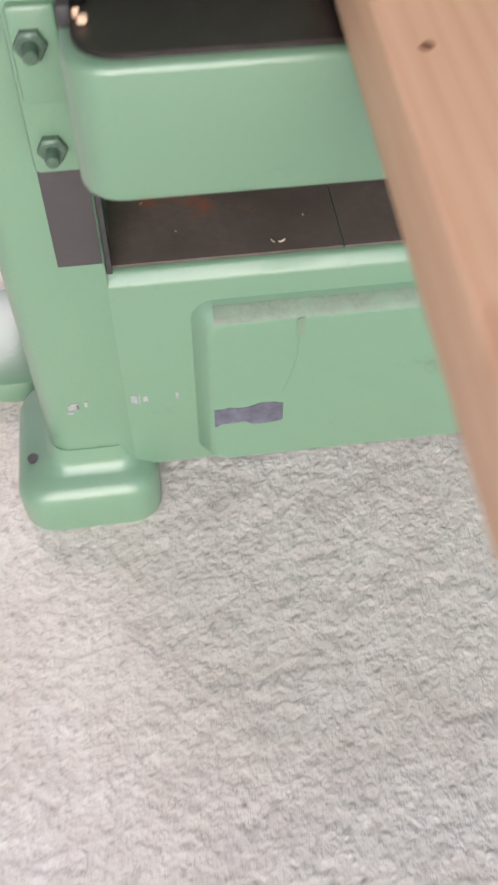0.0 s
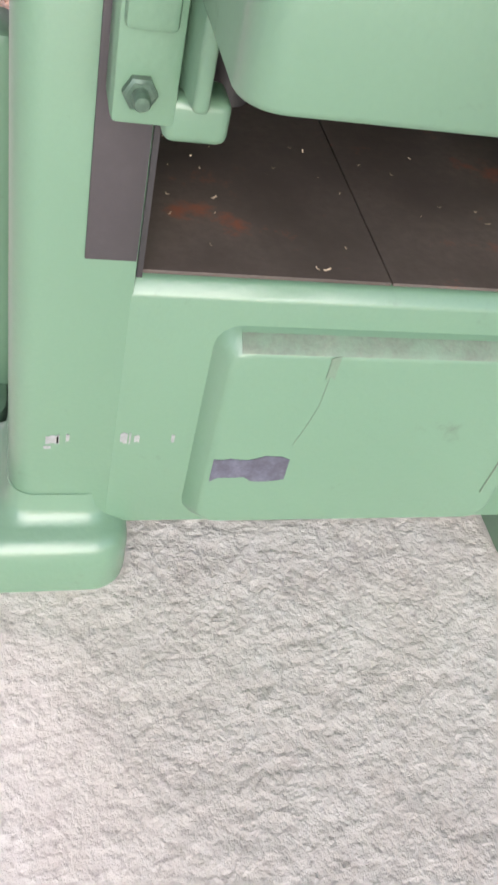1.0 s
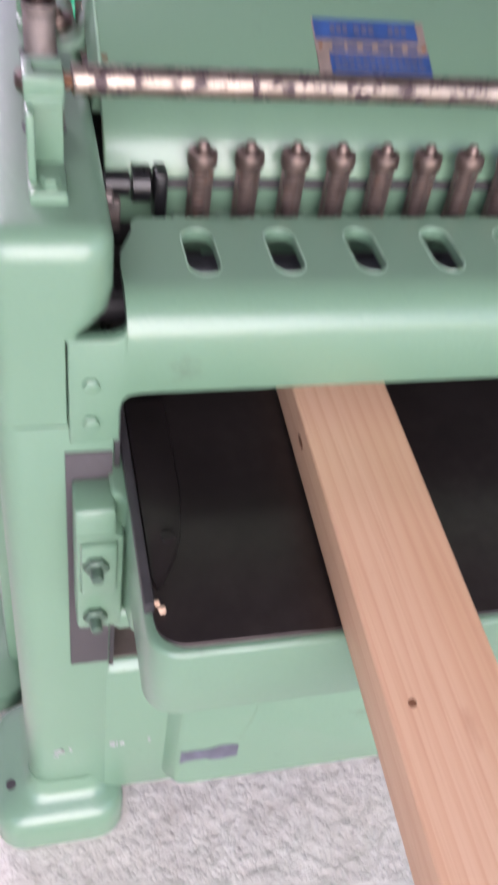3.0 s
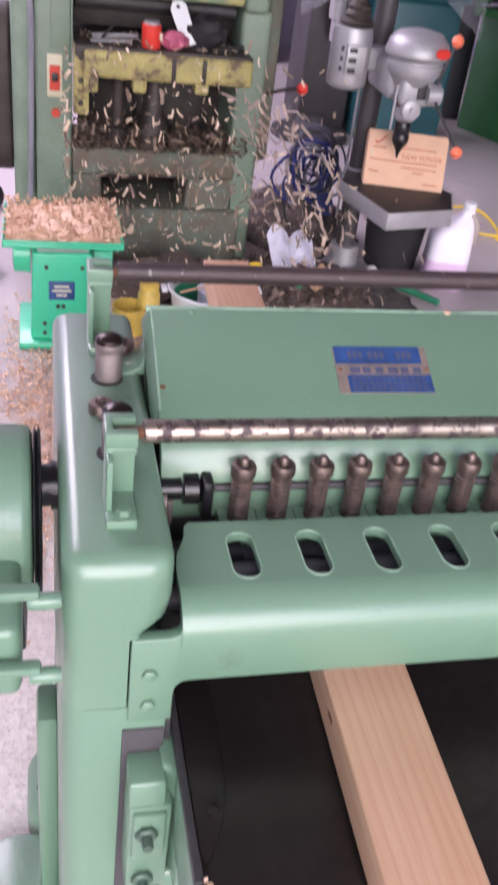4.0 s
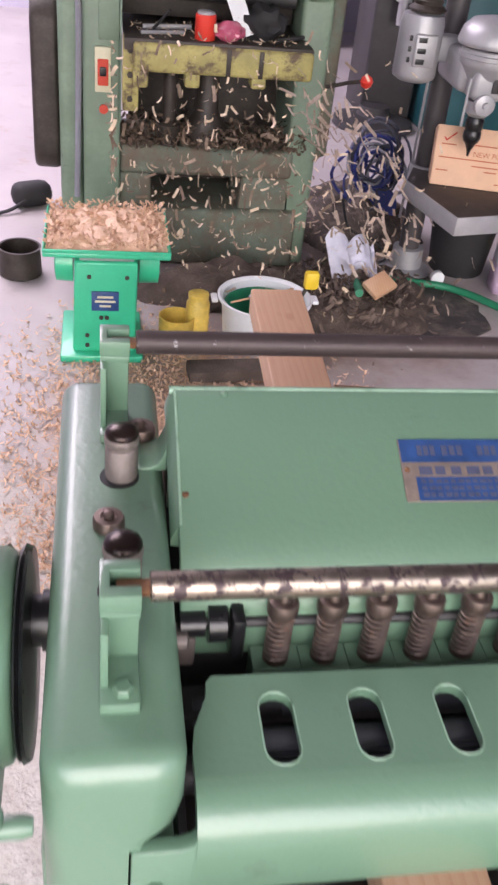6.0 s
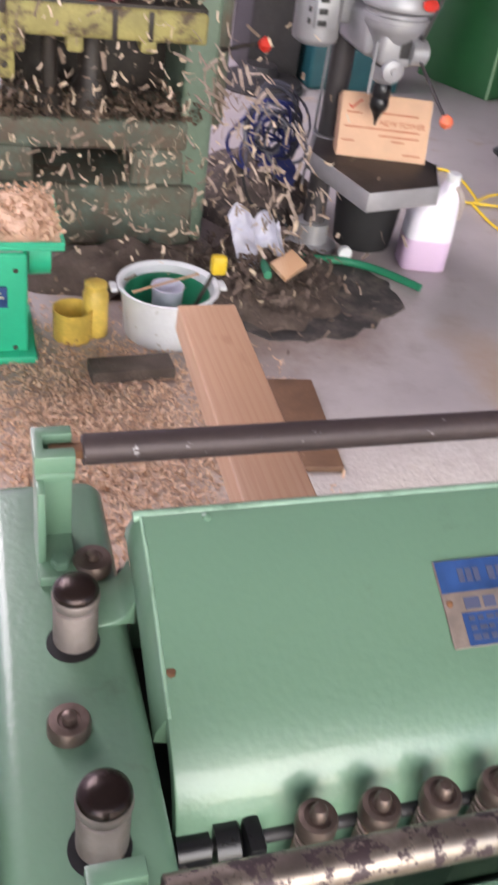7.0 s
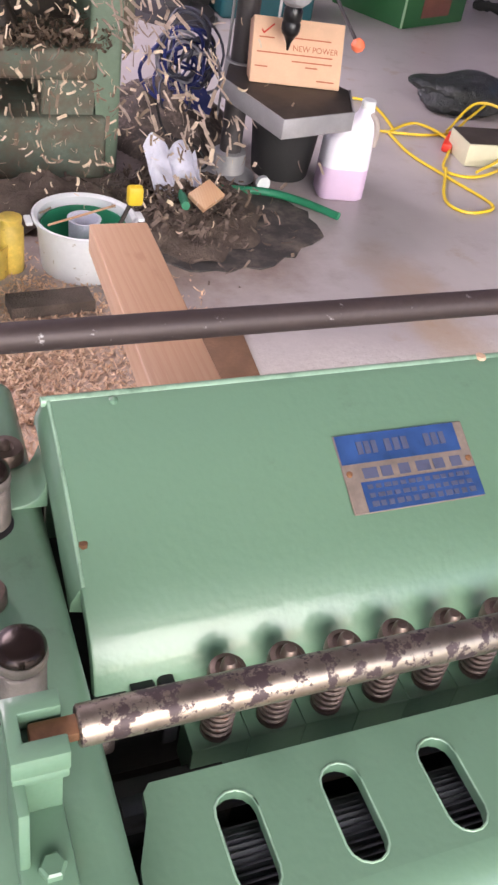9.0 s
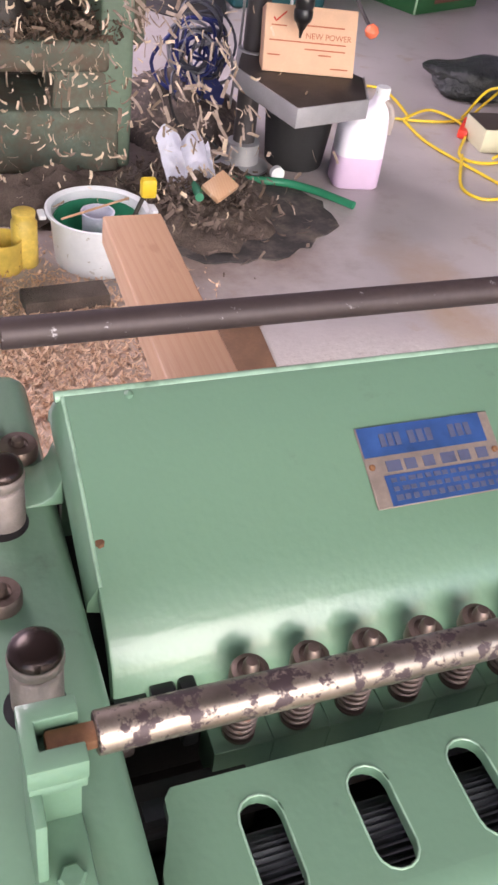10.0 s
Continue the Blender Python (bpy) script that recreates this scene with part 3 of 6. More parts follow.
for right in (False, True):
    x0, x1 = side(-0.068, 0.05, right)
    # lower pillar: the outer front edge is widely rounded
    r = 0.032
    outline = [(0.05, 0.0), (0.05, 0.55), (-0.068, 0.55)]
    for k in range(7):
        a = radians(180 + 90 * k / 6)
        outline.append((-0.068 + r + r * math.cos(a), r + r * math.sin(a)))
    if right:
        outline = [(mirrored(px), py) for px, py in outline][::-1]
    part("pillar", prism(outline, "z", 0.045, 0.903, 0.004), GREEN, planer)
    # upper casting with its broad rounded crown
    crown = bmesh.new()
    stations = [(d, t) for d, t in zip([0.028 * (1 - math.cos(radians(a))) for a in (0, 15, 30, 45, 60, 75, 90)], [0.028 * (1 - math.sin(radians(a))) for a in (0, 15, 30, 45, 60, 75, 90)])]
    stations += [(0.578 - d, t) for d, t in stations[::-1]]
    loops = []
    for y, t in stations:
        xl, xr, zt = -0.067 + 0.8 * t, 0.048 - t, 1.117 - t
        sec = [(xl, 0.906), (0.003, 0.906), (0.003, 1.010), (0.012, 1.012), (xr - 0.018, 1.018), (xr - 0.004, 1.034), (xr, 1.055)]
        sec += [(xr - 0.016 + 0.016 * math.cos(radians(a)), zt - 0.016 + 0.016 * math.sin(radians(a))) for a in (0, 22, 45, 68, 90)]
        sec += [(xl + 0.02 - 0.02 * math.sin(radians(a)), zt - 0.02 + 0.02 * math.cos(radians(a))) for a in (0, 22, 45, 68, 90)]
        loops.append([crown.verts.new((mirrored(px) if right else px, y, pz)) for px, pz in sec])
    for p, q in zip(loops, loops[1:]):
        for k in range(len(p)):
            crown.faces.new((p[k], p[(k + 1) % len(p)], q[(k + 1) % len(p)], q[k]))
    crown.faces.new(loops[0]), crown.faces.new(loops[-1][::-1])
    bmesh.ops.recalc_face_normals(crown, faces=crown.faces)
    part("upper_casting", crown, GREEN, planer, smooth=50)
    # dark guide strip on the front face
    s0, s1 = side(0.0, 0.048, right)
    part("guide_strip", box(s0, s1, -0.0035, 0.02, 0.473, 0.868, 0.001), STRIP, planer, "dark blued steel guide strip")
    g0, g1 = side(0.0505, 0.056, right)
    part("guide_gap", box(g0, g1, 0.004, 0.03, 0.45, 0.93, 0.0), IRON, planer)
    # feet
    for y0, y1 in ((-0.046, 0.17), (0.42, 0.6)):
        f0, f1 = side(-0.125, 0.078, right)
        pad = bmesh.new()
        rings = []
        for z, k in ((0.0, 0.03), (0.006, 0.0), (0.056, 0.0), (0.070, 0.05), (0.080, 0.17), (0.087, 0.36), (0.092, 0.60), (0.099, 0.82), (0.112, 0.95), (0.135, 1.0)):
            l_, r_ = (0.026, 0.056) if right else (0.056, 0.026)
            rings.append([pad.verts.new((p[0], p[1], z)) for p in rounded(f0 + l_ * k, f1 - r_ * k, y0 + (0.0445 if y0 < 0 else 0.005) * k, y1 - 0.005 * k, 0.045 - 0.013 * k, 6)])
        for p, q in zip(rings, rings[1:]):
            for k in range(len(p)):
                pad.faces.new((p[k], p[(k + 1) % len(p)], q[(k + 1) % len(p)], q[k]))
        pad.faces.new(rings[0][::-1]), pad.faces.new(rings[-1])
        foot = part("foot", pad, GREEN, planer, "rounded green foot pad", smooth=60)
        h0 = mirrored(-0.098) if right else -0.098
        part("anchor_hole", lathe([(0.008, 0.080), (0.008, 0.0925)], 16, (h0, y0 + 0.07, 0)), IRON, foot)

# table between the pillars: front lip, sides, steel top
table_pts = [(0.058, 0.42)]
for k in range(7):
    a = radians(180 + 90 * k / 6)
    table_pts.append((0.058 + 0.03 + 0.03 * math.cos(a), -0.232 + 0.03 + 0.03 * math.sin(a)))
table_pts += [(mirrored(px), py) for px, py in table_pts[::-1]]
table = part("table", prism(table_pts, "z", 0.738, 0.842, 0.006, 3), GREEN, planer, "green cast table with a steel top", smooth=50)
inner = [(px + (0.008 if px < MID else -0.008), py + (0.008 if py < 0.3 else 0.13)) for px, py in table_pts]
part("table_top", prism(inner, "z", 0.840, 0.8455, 0.001, 1), STEEL, table, "oily dark steel table top")
part("table_edge", box(0.0585, 0.0675, -0.185, 0.40, 0.842, 0.857, 0.0015), IRON, table)
part("table_edge", box(mirrored(0.0675), mirrored(0.0585), -0.185, 0.40, 0.842, 0.857, 0.0015), IRON, table)
wing = [(0.073, -0.162), (0.082, -0.152), (0.095, -0.128), (0.104, -0.102), (0.110, -0.06), (0.113, 0.02), (0.113, 0.09), (0.069, 0.09), (0.069, -0.15)]
part("side_plate", joined(prism(wing, "z", 0.8455, 0.8505, 0.0015), lathe([(0.0075, 0.850), (0.0075, 0.8525), (0.005, 0.8535)], 18, (0.092, -0.105, 0))), STEEL, table, "dark steel side plate screwed to the table")
part("wood_crumb", joined(box(0.071, 0.078, -0.189, -0.182, 0.8455, 0.851, 0.002), box(0.068, 0.073, -0.180, -0.177, 0.8455, 0.852, 0.001)), SHAVING, table)
part("table_roller", lathe([(0.012, 0.085), (0.013, 0.09), (0.013, 0.61), (0.012, 0.615)], 24, (0.0, 0.130, 0.8385), "x"), STEEL, table, "steel roller let into the table")
part("table_roller", lathe([(0.012, 0.085), (0.013, 0.09), (0.013, 0.61), (0.012, 0.615)], 24, (0.0, 0.235, 0.8385), "x"), STEEL, table, "steel roller let into the table")

for right in (False, True):
    # slide bracket that clamps the table to the guide, with its bolts
    b0, b1 = side(0.006, 0.056, right)
    c0, c1 = side(0.044, 0.064, right)
    bracket = part("slide_bracket", joined(
        box(b0, b1, -0.058, -0.0035, 0.636, 0.80, 0.005), box(*side(0.010, 0.049, right), -0.066, -0.004, 0.71, 0.795, 0.005),
        prism([(-0.05, 0.79), (-0.056, 0.793), (-0.048, 0.830), (-0.0035, 0.832), (-0.0035, 0.785)], "x", *side(0.006, 0.048, right), 0.004),
        prism([(mirrored(px) if right else px, py) for px, py in ((0.044, -0.030), (0.052, -0.034), (0.0590, -0.050), (0.0625, -0.085), (0.075, -0.085), (0.075, 0.04), (0.044, 0.04))], "z", 0.662, 0.838, 0.006, 3), box(*side(0.047, 0.100, right), -0.0565, -0.012, 0.622, 0.660, 0.009, 3)), GREEN, planer)
    for z in (0.664, 0.765):
        mx = mirrored(0.026) if right else 0.026
        part("clamp_bolt", joined(hexbolt((mx, -0.064 if z > 0.7 else -0.057, z), "-y", 0.0135, 0.010, 0.012)), SHADEGREEN, bracket)

# pressure hood: front plate with ears, bend, slotted top
hood_front = [(0.005, 0.884), (0.005, 1.012), (0.046, 1.012), (0.055, 1.016), (0.059, 1.024), (0.059, 1.002)]
full = hood_front + [(mirrored(px), pz) for px, pz in hood_front[::-1]] + [(mirrored(0.054), 0.884), (mirrored(0.054), 0.925), (mirrored(0.056), 0.936), (mirrored(0.062), 0.944), (mirrored(0.072), 0.946), (0.072, 0.946), (0.062, 0.944), (0.056, 0.936), (0.054, 0.925), (0.054, 0.884)]
plate = prism(full, "y", -0.004, 0.012, 0.002, 2)
arc = [(-0.004 + 0.046 - 0.046 * math.cos(radians(a)), 1.0 + 0.045 * math.sin(radians(a))) for a in range(0, 91, 10)]
arc_in = [(0.012 + 0.030 - 0.030 * math.cos(radians(a)), 1.0 + 0.031 * math.sin(radians(a))) for a in range(90, -1, -10)]
bend = prism(arc + arc_in, "x", 0.059, mirrored(0.059), 0.0)
top = bmesh.new()


def loop_edges(bm, pts, z):
    vs = [bm.verts.new((p[0], p[1], z)) for p in pts]
    return [bm.edges.new((vs[k], vs[(k + 1) % len(vs)])) for k in range(len(vs))]


def pill(cx, y0, y1, w, skew, n=7):
    pts = []
    for a in range(n + 1):
        t = radians(180 * a / n)
        pts.append((cx + skew + w * math.cos(t), y1 - w + w * math.sin(t)))
    for a in range(n + 1):
        t = radians(180 + 180 * a / n)
        pts.append((cx + w * math.cos(t), y0 + w + w * math.sin(t)))
    return pts


edges = loop_edges(top, [(0.059, 0.0415), (mirrored(0.059), 0.0415), (mirrored(0.059), 0.07), (mirrored(0.062), 0.092), (mirrored(0.070), 0.112), (mirrored(0.076), 0.128), (mirrored(0.077), 0.143), (mirrored(0.083), 0.150), (0.083, 0.150), (0.077, 0.143), (0.076, 0.128), (0.070, 0.112), (0.062, 0.092), (0.059, 0.07)], 1.045)
for k in range(6):
    edges += loop_edges(top, pill(0.139 + 0.0845 * k, 0.049, 0.128, 0.0165, 0.0), 1.045)
filled = bmesh.ops.triangle_fill(top, edges=edges, use_beauty=True, normal=(0, 0, 1))
ext = bmesh.ops.extrude_face_region(top, geom=[f for f in top.faces])
bmesh.ops.translate(top, vec=(0, 0, -0.012), verts=[v for v in ext["geom"] if isinstance(v, bmesh.types.BMVert)])
bmesh.ops.recalc_face_normals(top, faces=top.faces)
hood = part("pressure_hood", joined(plate, bend, top), GREEN, planer, "green hood casting with six slots along its top", smooth=50)
for k in range(6):
    ring = pill(0.139 + 0.0845 * k, 0.049, 0.128, 0.0165, 0.0)
    # the slot's bevel highlight is painted as a pale rim
    part("slot_edge", tube([(px, py, 1.0452) for px, py in ring + ring[:2]], 0.0010, 6), HILITEGREEN, hood, "pale rim round the slot with its edge highlight painted in")
for x in (0.026, mirrored(0.026)):
    for z in (0.961, 0.912):
        part("bolt", hexbolt((x, -0.004, z), "-y", 0.0085, 0.006), GREEN, hood)

# rollers, shafts and bar inside; unseen blocks added to keep the chamber dark
ridge_pts = []
for k in range(84):
    a = 2 * math.pi * k / 84
    rr = 0.0385 if k % 2 else 0.0355
    ridge_pts.append((0.087 + rr * math.cos(a), 0.984 + rr * math.sin(a)))
part("infeed_roller", prism(ridge_pts, "x", 0.075, 0.625), FLUTED, planer, "fluted infeed roller", smooth=20)
part("roller_shaft", joined(lathe([(0.017, 0.0), (0.017, 0.70)], 20, (0.0, 0.087, 0.984), "x")), IRON, planer)
part("feed_shaft", lathe([(0.0155, 0.07), (0.0155, 0.63)], 28, (0.0, 0.1665, 0.972), "x"), FLUTED, planer, "smooth oiled steel shaft")
part("pressure_bar", box(0.062, 0.638, 0.030, 0.046, 0.925, 0.945, 0.003), IRON, planer)
# dark fill under the cover and a wall behind block light from the outfeed
part("head_casting", joined(box(0.056, 0.644, 0.235, 0.44, 0.91, 1.02, 0.004), box(0.056, 0.644, 0.12, 0.18, 0.90, 0.94, 0.003)), IRON, planer)
part("outfeed_head", box(0.056, 0.644, 0.44, 0.50, 0.92, 1.06, 0.004), IRON, planer)

# chip breaker bar with its springs
for k in range(9):
    x = 0.156 + 0.05 * k
    part("chip_breaker", box(x - 0.0248, x + 0.0248, 0.184, 0.2165, 0.962, 1.011, 0.0007, 1), GREEN, planer)
turns, steps = 9, 14
coil = [(0.156 + 0.0118 * math.cos(2 * math.pi * k / steps), 0.200 + 0.0118 * math.sin(2 * math.pi * k / steps), 1.014 + 0.063 * k / (turns * steps)) for k in range(turns * steps + 1)]
post = part("spring_post", lathe([(0.0135, 1.010), (0.0135, 1.014), (0.0075, 1.015), (0.0075, 1.077), (0.0150, 1.077), (0.0158, 1.079), (0.0158, 1.089), (0.0145, 1.0925), (0.0105, 1.0935), (0.0098, 1.0922), (0.0068, 1.0922), (0.0062, 1.1000), (0.0045, 1.1025), (0.001, 1.103)], 20, (0.156, 0.200, 0)), BOLT, planer, "oily steel post with washer and nut")
part("spring", tube(coil, 0.0018, 6), COILRUST, post, "rusty coil spring")
for k in range(1, 9):
    again(post, (0.05 * k, 0, 0))
part("spring_rail", lathe([(0.006, 0.08), (0.006, 0.62)], 12, (0.0, 0.218, 1.045), "x"), IRON, planer)
part("shaft_collar", joined(lathe([(0.014, 0.0), (0.014, 0.025)], 18, (0.058, 0.218, 1.045), "x"), lathe([(0.020, 0.0), (0.020, 0.018), (0.017, 0.02)], 18, (0.086, 0.218, 1.045), "x"), box(0.108, 0.122, 0.196, 0.24, 1.01, 1.066, 0.004)), BLACK, planer)
part("bearing_cap", joined(lathe([(0.012, 0.0), (0.012, 0.018), (0.009, 0.02)], 18, (0.046, 0.205, 1.035), "x"), box(0.05, 0.075, 0.21, 0.236, 0.99, 1.03, 0.004)), KNURL, planer)
part("gap_plate", box(0.05, 0.16, 0.152, 0.190, 0.93, 0.985, 0.002), IRON, planer)

# curved rear cover
front = [(0.218, 1.000), (0.218, 1.028), (0.2195, 1.048), (0.224, 1.066), (0.232, 1.083), (0.244, 1.0985), (0.260, 1.1125), (0.277, 1.1240), (0.295, 1.1335), (0.327, 1.151), (0.359, 1.167), (0.390, 1.180), (0.416, 1.188), (0.424, 1.191)]
back = [(0.433, 1.191), (0.438, 1.186), (0.440, 1.07), (0.44, 1.0), (0.432, 1.0)] + [(py + 0.010, pz - 0.010) for py, pz in front[::-1][1:]]
cover = part("rear_cover", prism(front + back, "x", 0.058, mirrored(0.058), 0.0025, 2), GREEN, planer, "curved green chip cover", smooth=35)
for right in (False, True):
    # flared end: a ridge along the top, sloping out and down to the gap
    flare, rows = bmesh.new(), []
    for py, pz in front[7:] + [(0.433, 1.1905), (0.438, 1.184)]:
        sec = [(0.0608, py, pz + 0.0010), (0.0585, py + 0.0008, pz - 0.0008), (0.0510, py + 0.003, pz - 0.020), (0.0500, py + 0.003, pz - 0.030), (0.0608, py, pz - 0.030)]
        rows.append([flare.verts.new((mirrored(px) if right else px, qy, qz)) for px, qy, qz in sec])
    for p, q in zip(rows, rows[1:]):
        for k in range(len(p)):
            flare.faces.new((p[k], p[(k + 1) % len(p)], q[(k + 1) % len(p)], q[k]))
    flare.faces.new(rows[0]), flare.faces.new(rows[-1][::-1])
    bmesh.ops.recalc_face_normals(flare, faces=flare.faces)
    part("cover_end", flare, GREEN, cover, smooth=50)
    wx = mirrored(0.0598) if right else 0.0598
    # highlight along the end ridge, put into the pale colour
    part("worn_edge", tube([(wx, py, pz - 0.0002) for py, pz in front[7:]], 0.0017, 8), HILITEGREEN, cover)
    web = [(0.018, 1.1155), (0.022, 1.1185), (0.034, 1.1205), (0.042, 1.1255), (0.0465, 1.133), (0.0515, 1.147), (0.0515, 1.1155)]
    part("cover_lug", prism([(mirrored(px) if right else px, pz) for px, pz in web], "y", 0.378, 0.425, 0.002, 2), GREEN, cover, smooth=60)
# the lip's highlight is put in with the same pale green
part("cover_lip", tube([(0.054, 0.4285, 1.1885), (mirrored(0.054), 0.4285, 1.1885)], 0.0046, 14), HILITEGREEN, cover, "rounded lip along the cover's top edge")
part("pimple", lathe([(0.0045, -0.002), (0.004, 0.003), (0.001, 0.005)], 12, (0.114, 0.420, 1.188)), GREEN, cover)
part("rust_spot", lathe([(0.0045, -0.003), (0.0036, 0.0008), (0.001, 0.0012)], 7, (0.0655, 0.307, 1.1402)), RUST, cover)
part("rust_spot", lathe([(0.006, -0.002), (0.005, 0.001), (0.001, 0.0015)], 9, (0.488, 0.427, 1.1925)), SHAVING, cover)

# nameplate: bars stand for lettering
slope = math.atan2(1.167 - 1.1335, 0.362 - 0.295)
plate_m = Matrix.Translation((0.366, 0.3285, 1.1514)) @ Matrix.Rotation(slope, 4, "X")


def on_plate(x0, x1, y0, y1, z0, z1, bev=0.0):
    return moved(box(x0, x1, y0, y1, z0, z1, bev, 1), plate_m)


name_plate = part("nameplate", on_plate(-0.067, 0.067, -0.0375, 0.0375, 0.0, 0.0022, 0.0008), TIN, planer, "blue and bare metal maker's plate")
part("blue_field", on_plate(-0.066, 0.057, 0.009, 0.0368, 0.0022, 0.0028), BLUE, name_plate)
part("blue_field", on_plate(-0.053, 0.066, -0.0368, -0.009, 0.0022, 0.0028), BLUE, name_plate)
for k, (bx, w) in enumerate(((-0.036, 0.022), (-0.006, 0.026), (0.034, 0.024))):
    for j in range(3):
        part("lettering_bar", on_plate(bx + j * w / 3 - w / 2, bx + (j + 0.7) * w / 3 - w / 2, 0.017, 0.029, 0.0028, 0.0034), PLATEINK, name_plate)
for row, (y, h) in enumerate(((-0.003, 0.010), (-0.016, 0.004), (-0.024, 0.004), (-0.032, 0.005))):
    for j in range(6 if row == 0 else 13):
        step = 0.108 / (6 if row == 0 else 13)
        x0 = -0.048 + step * j
        part("lettering_bar", on_plate(x0, x0 + step * (0.62 if (j + row) % 3 else 0.8), y - h / 2 + 0.002, y + h / 2 + 0.002, 0.0022 if row == 0 else 0.0028, 0.0027 if row == 0 else 0.0034), PLATEINK, name_plate)
for sx in (-0.0615, 0.0615):
    part("rivet", moved(lathe([(0.003, 0), (0.0026, 0.0016), (0.0008, 0.0022)], 12, (sx, 0.0, 0.0022)), plate_m), RUST, name_plate)

# idle rollers on brackets, adjusting screws, nuts on the crowns
for y, z, mat, lab, r in ((0.113, 1.2, CHROME, "worn bright roller with brown flaking patches", 0.0125), (0.487, 1.215, DARKROD, "dark brown steel pipe roller", 0.0135)):
    part("return_roller", lathe([(r - 0.001, 0.0), (r, 0.001), (r, 0.66), (r - 0.001, 0.661)], 32, (0.0195, y, z), "x"), mat, planer, lab)
    part("roller_axle", box(-0.008, 0.708, y - 0.007, y + 0.007, z - 0.0055, z + 0.0035, 0.002), RUST, planer)
    for right in (False, True):
        a0, a1 = side(-0.021, 0.012, right)
        bracket = part("roller_bracket", box(a0, a1, y - 0.058, y + 0.006, 1.112, 1.127, 0.003), GREEN, planer)
        post_pts = [(-0.0205, y - 0.040), (-0.0135, y - 0.040), (-0.0135, y - 0.006), (0.0115, y - 0.006), (0.0115, y + 0.007), (-0.0205, y + 0.007)]
        if right:
            post_pts = [(mirrored(px), py) for px, py in post_pts][::-1]
        part("bracket_post", prism(post_pts, "z", 1.124, z - 0.012, 0.002), GREEN, bracket)
        cup_pts = [(-0.021, y - 0.0215), (0.0122, y - 0.0215), (0.0122, y - 0.009), (-0.0125, y - 0.009), (-0.0125, y + 0.009), (0.0122, y + 0.009), (0.0122, y + 0.0215), (-0.021, y + 0.0215)]
        if right:
            cup_pts = [(mirrored(px), py) for px, py in cup_pts][::-1]
        part("roller_cradle", prism(cup_pts, "z", z - 0.007, z + 0.0105, 0.0012, 2), GREEN, bracket)
        part("cradle_floor", box(*side(-0.0205, 0.0118, right), y - 0.021, y + 0.021, z - 0.016, z - 0.0072, 0.0015), GREEN, bracket)
        part("bracket_bolt", hexbolt(((mirrored(-0.002) if right else -0.002), y - 0.044, 1.127), "z", 0.0085, 0.007), GREEN, planer)
for right in (False, True):
    for x, y in ((0.0, 0.197), (0.002, 0.370)):
        x = mirrored(x) if right else x
        screw = part("adjusting_screw", knurled([(0.0174, 1.10), (0.0174, 1.155), (0.0162, 1.1565), (0.0150, 1.157), (0.0150, 1.1600), (0.0176, 1.1604), (0.0184, 1.1618), (0.0184, 1.1680), (0.0176, 1.1695), (0.012, 1.1697)], (x, y, 0)), KNURL, planer, "knurled steel adjusting screw")
        part("screw_cap", lathe([(0.0168, 1.1692), (0.0177, 1.1702), (0.0178, 1.1718), (0.0168, 1.1748), (0.0138, 1.1775), (0.0085, 1.1797), (0.001, 1.1806)], 32, (x, y, 0)), CAPBROWN, screw, "domed brown cap")
        # black disc for the hole round the screw; its shade is in the colour
        part("screw_well", lathe([(0.0212, 1.113), (0.0212, 1.1174)], 28, (x - (0 if right else 0.002), y - 0.004, 0)), BLACK, screw)
    for x, y, r in ((-0.012, 0.285, 0.0135), (0.025, 0.445, 0.0145)):
        x = mirrored(x) if right else x
        part("lock_nut", joined(lathe([(r, 1.116), (r + 0.0025, 1.1175), (r + 0.0025, 1.127), (r + 0.001, 1.130), (0.0085, 1.1305), (0.0075, 1.129), (0.0055, 1.129), (0.005, 1.135), (0.003, 1.1365)], 26, (x, y, 0))), BOLT, planer, "brown oily nut")

# drive side: shaft, pulley plate, rounded belt guard and its clamps
part("drive_shaft", joined(lathe([(0.026, -0.11), (0.026, -0.06)], 28, (0, 0.222, 1.052), "x"), lathe([(0.030, -0.075), (0.030, -0.066)], 28, (0, 0.222, 1.052), "x")), BLACK, planer)
part("pulley", joined(lathe([(0.04, -0.0945), (0.096, -0.0945), (0.098, -0.0925), (0.093, -0.0905), (0.098, -0.0885), (0.096, -0.0860), (0.04, -0.085)], 44, (0, 0.19, 1.040), "x")), BLACK, planer)
part("motor_pulley", joined(lathe([(0.05, -0.16), (0.15, -0.158), (0.155, -0.15), (0.14, -0.138), (0.155, -0.125), (0.15, -0.115), (0.05, -0.11)], 40, (0, 0.50, 0.70), "x")), BLACK, planer)
guard = part("belt_guard", lathe([(0.001, -0.34), (0.088, -0.34), (0.100, -0.33), (0.102, -0.32), (0.102, -0.108), (0.099, -0.100), (0.092, -0.096), (0.05, -0.095)], 48, (0, 0.19, 1.040), "x"), GREEN, planer, "rounded green belt guard", smooth=60)
part("guard_lower", prism([(-0.018, 0.955), (-0.018, 1.052), (0.34, 1.052), (0.34, 0.955)], "x", -0.33, -0.108, 0.012, 3), GREEN, planer, smooth=60)
for z in (1.115, 1.012):
    part("guard_clamp", joined(box(-0.34, -0.088, -0.038, -0.022, z - 0.006, z + 0.006, 0.004), box(-0.20, -0.19, -0.037, -0.024, z - 0.012, z - 0.004, 0.002), lathe([(0.007, -0.10), (0.009, -0.096), (0.009, -0.075), (0.007, -0.068)], 14, (0, -0.028, z - 0.014), "x")), GREEN, planer)
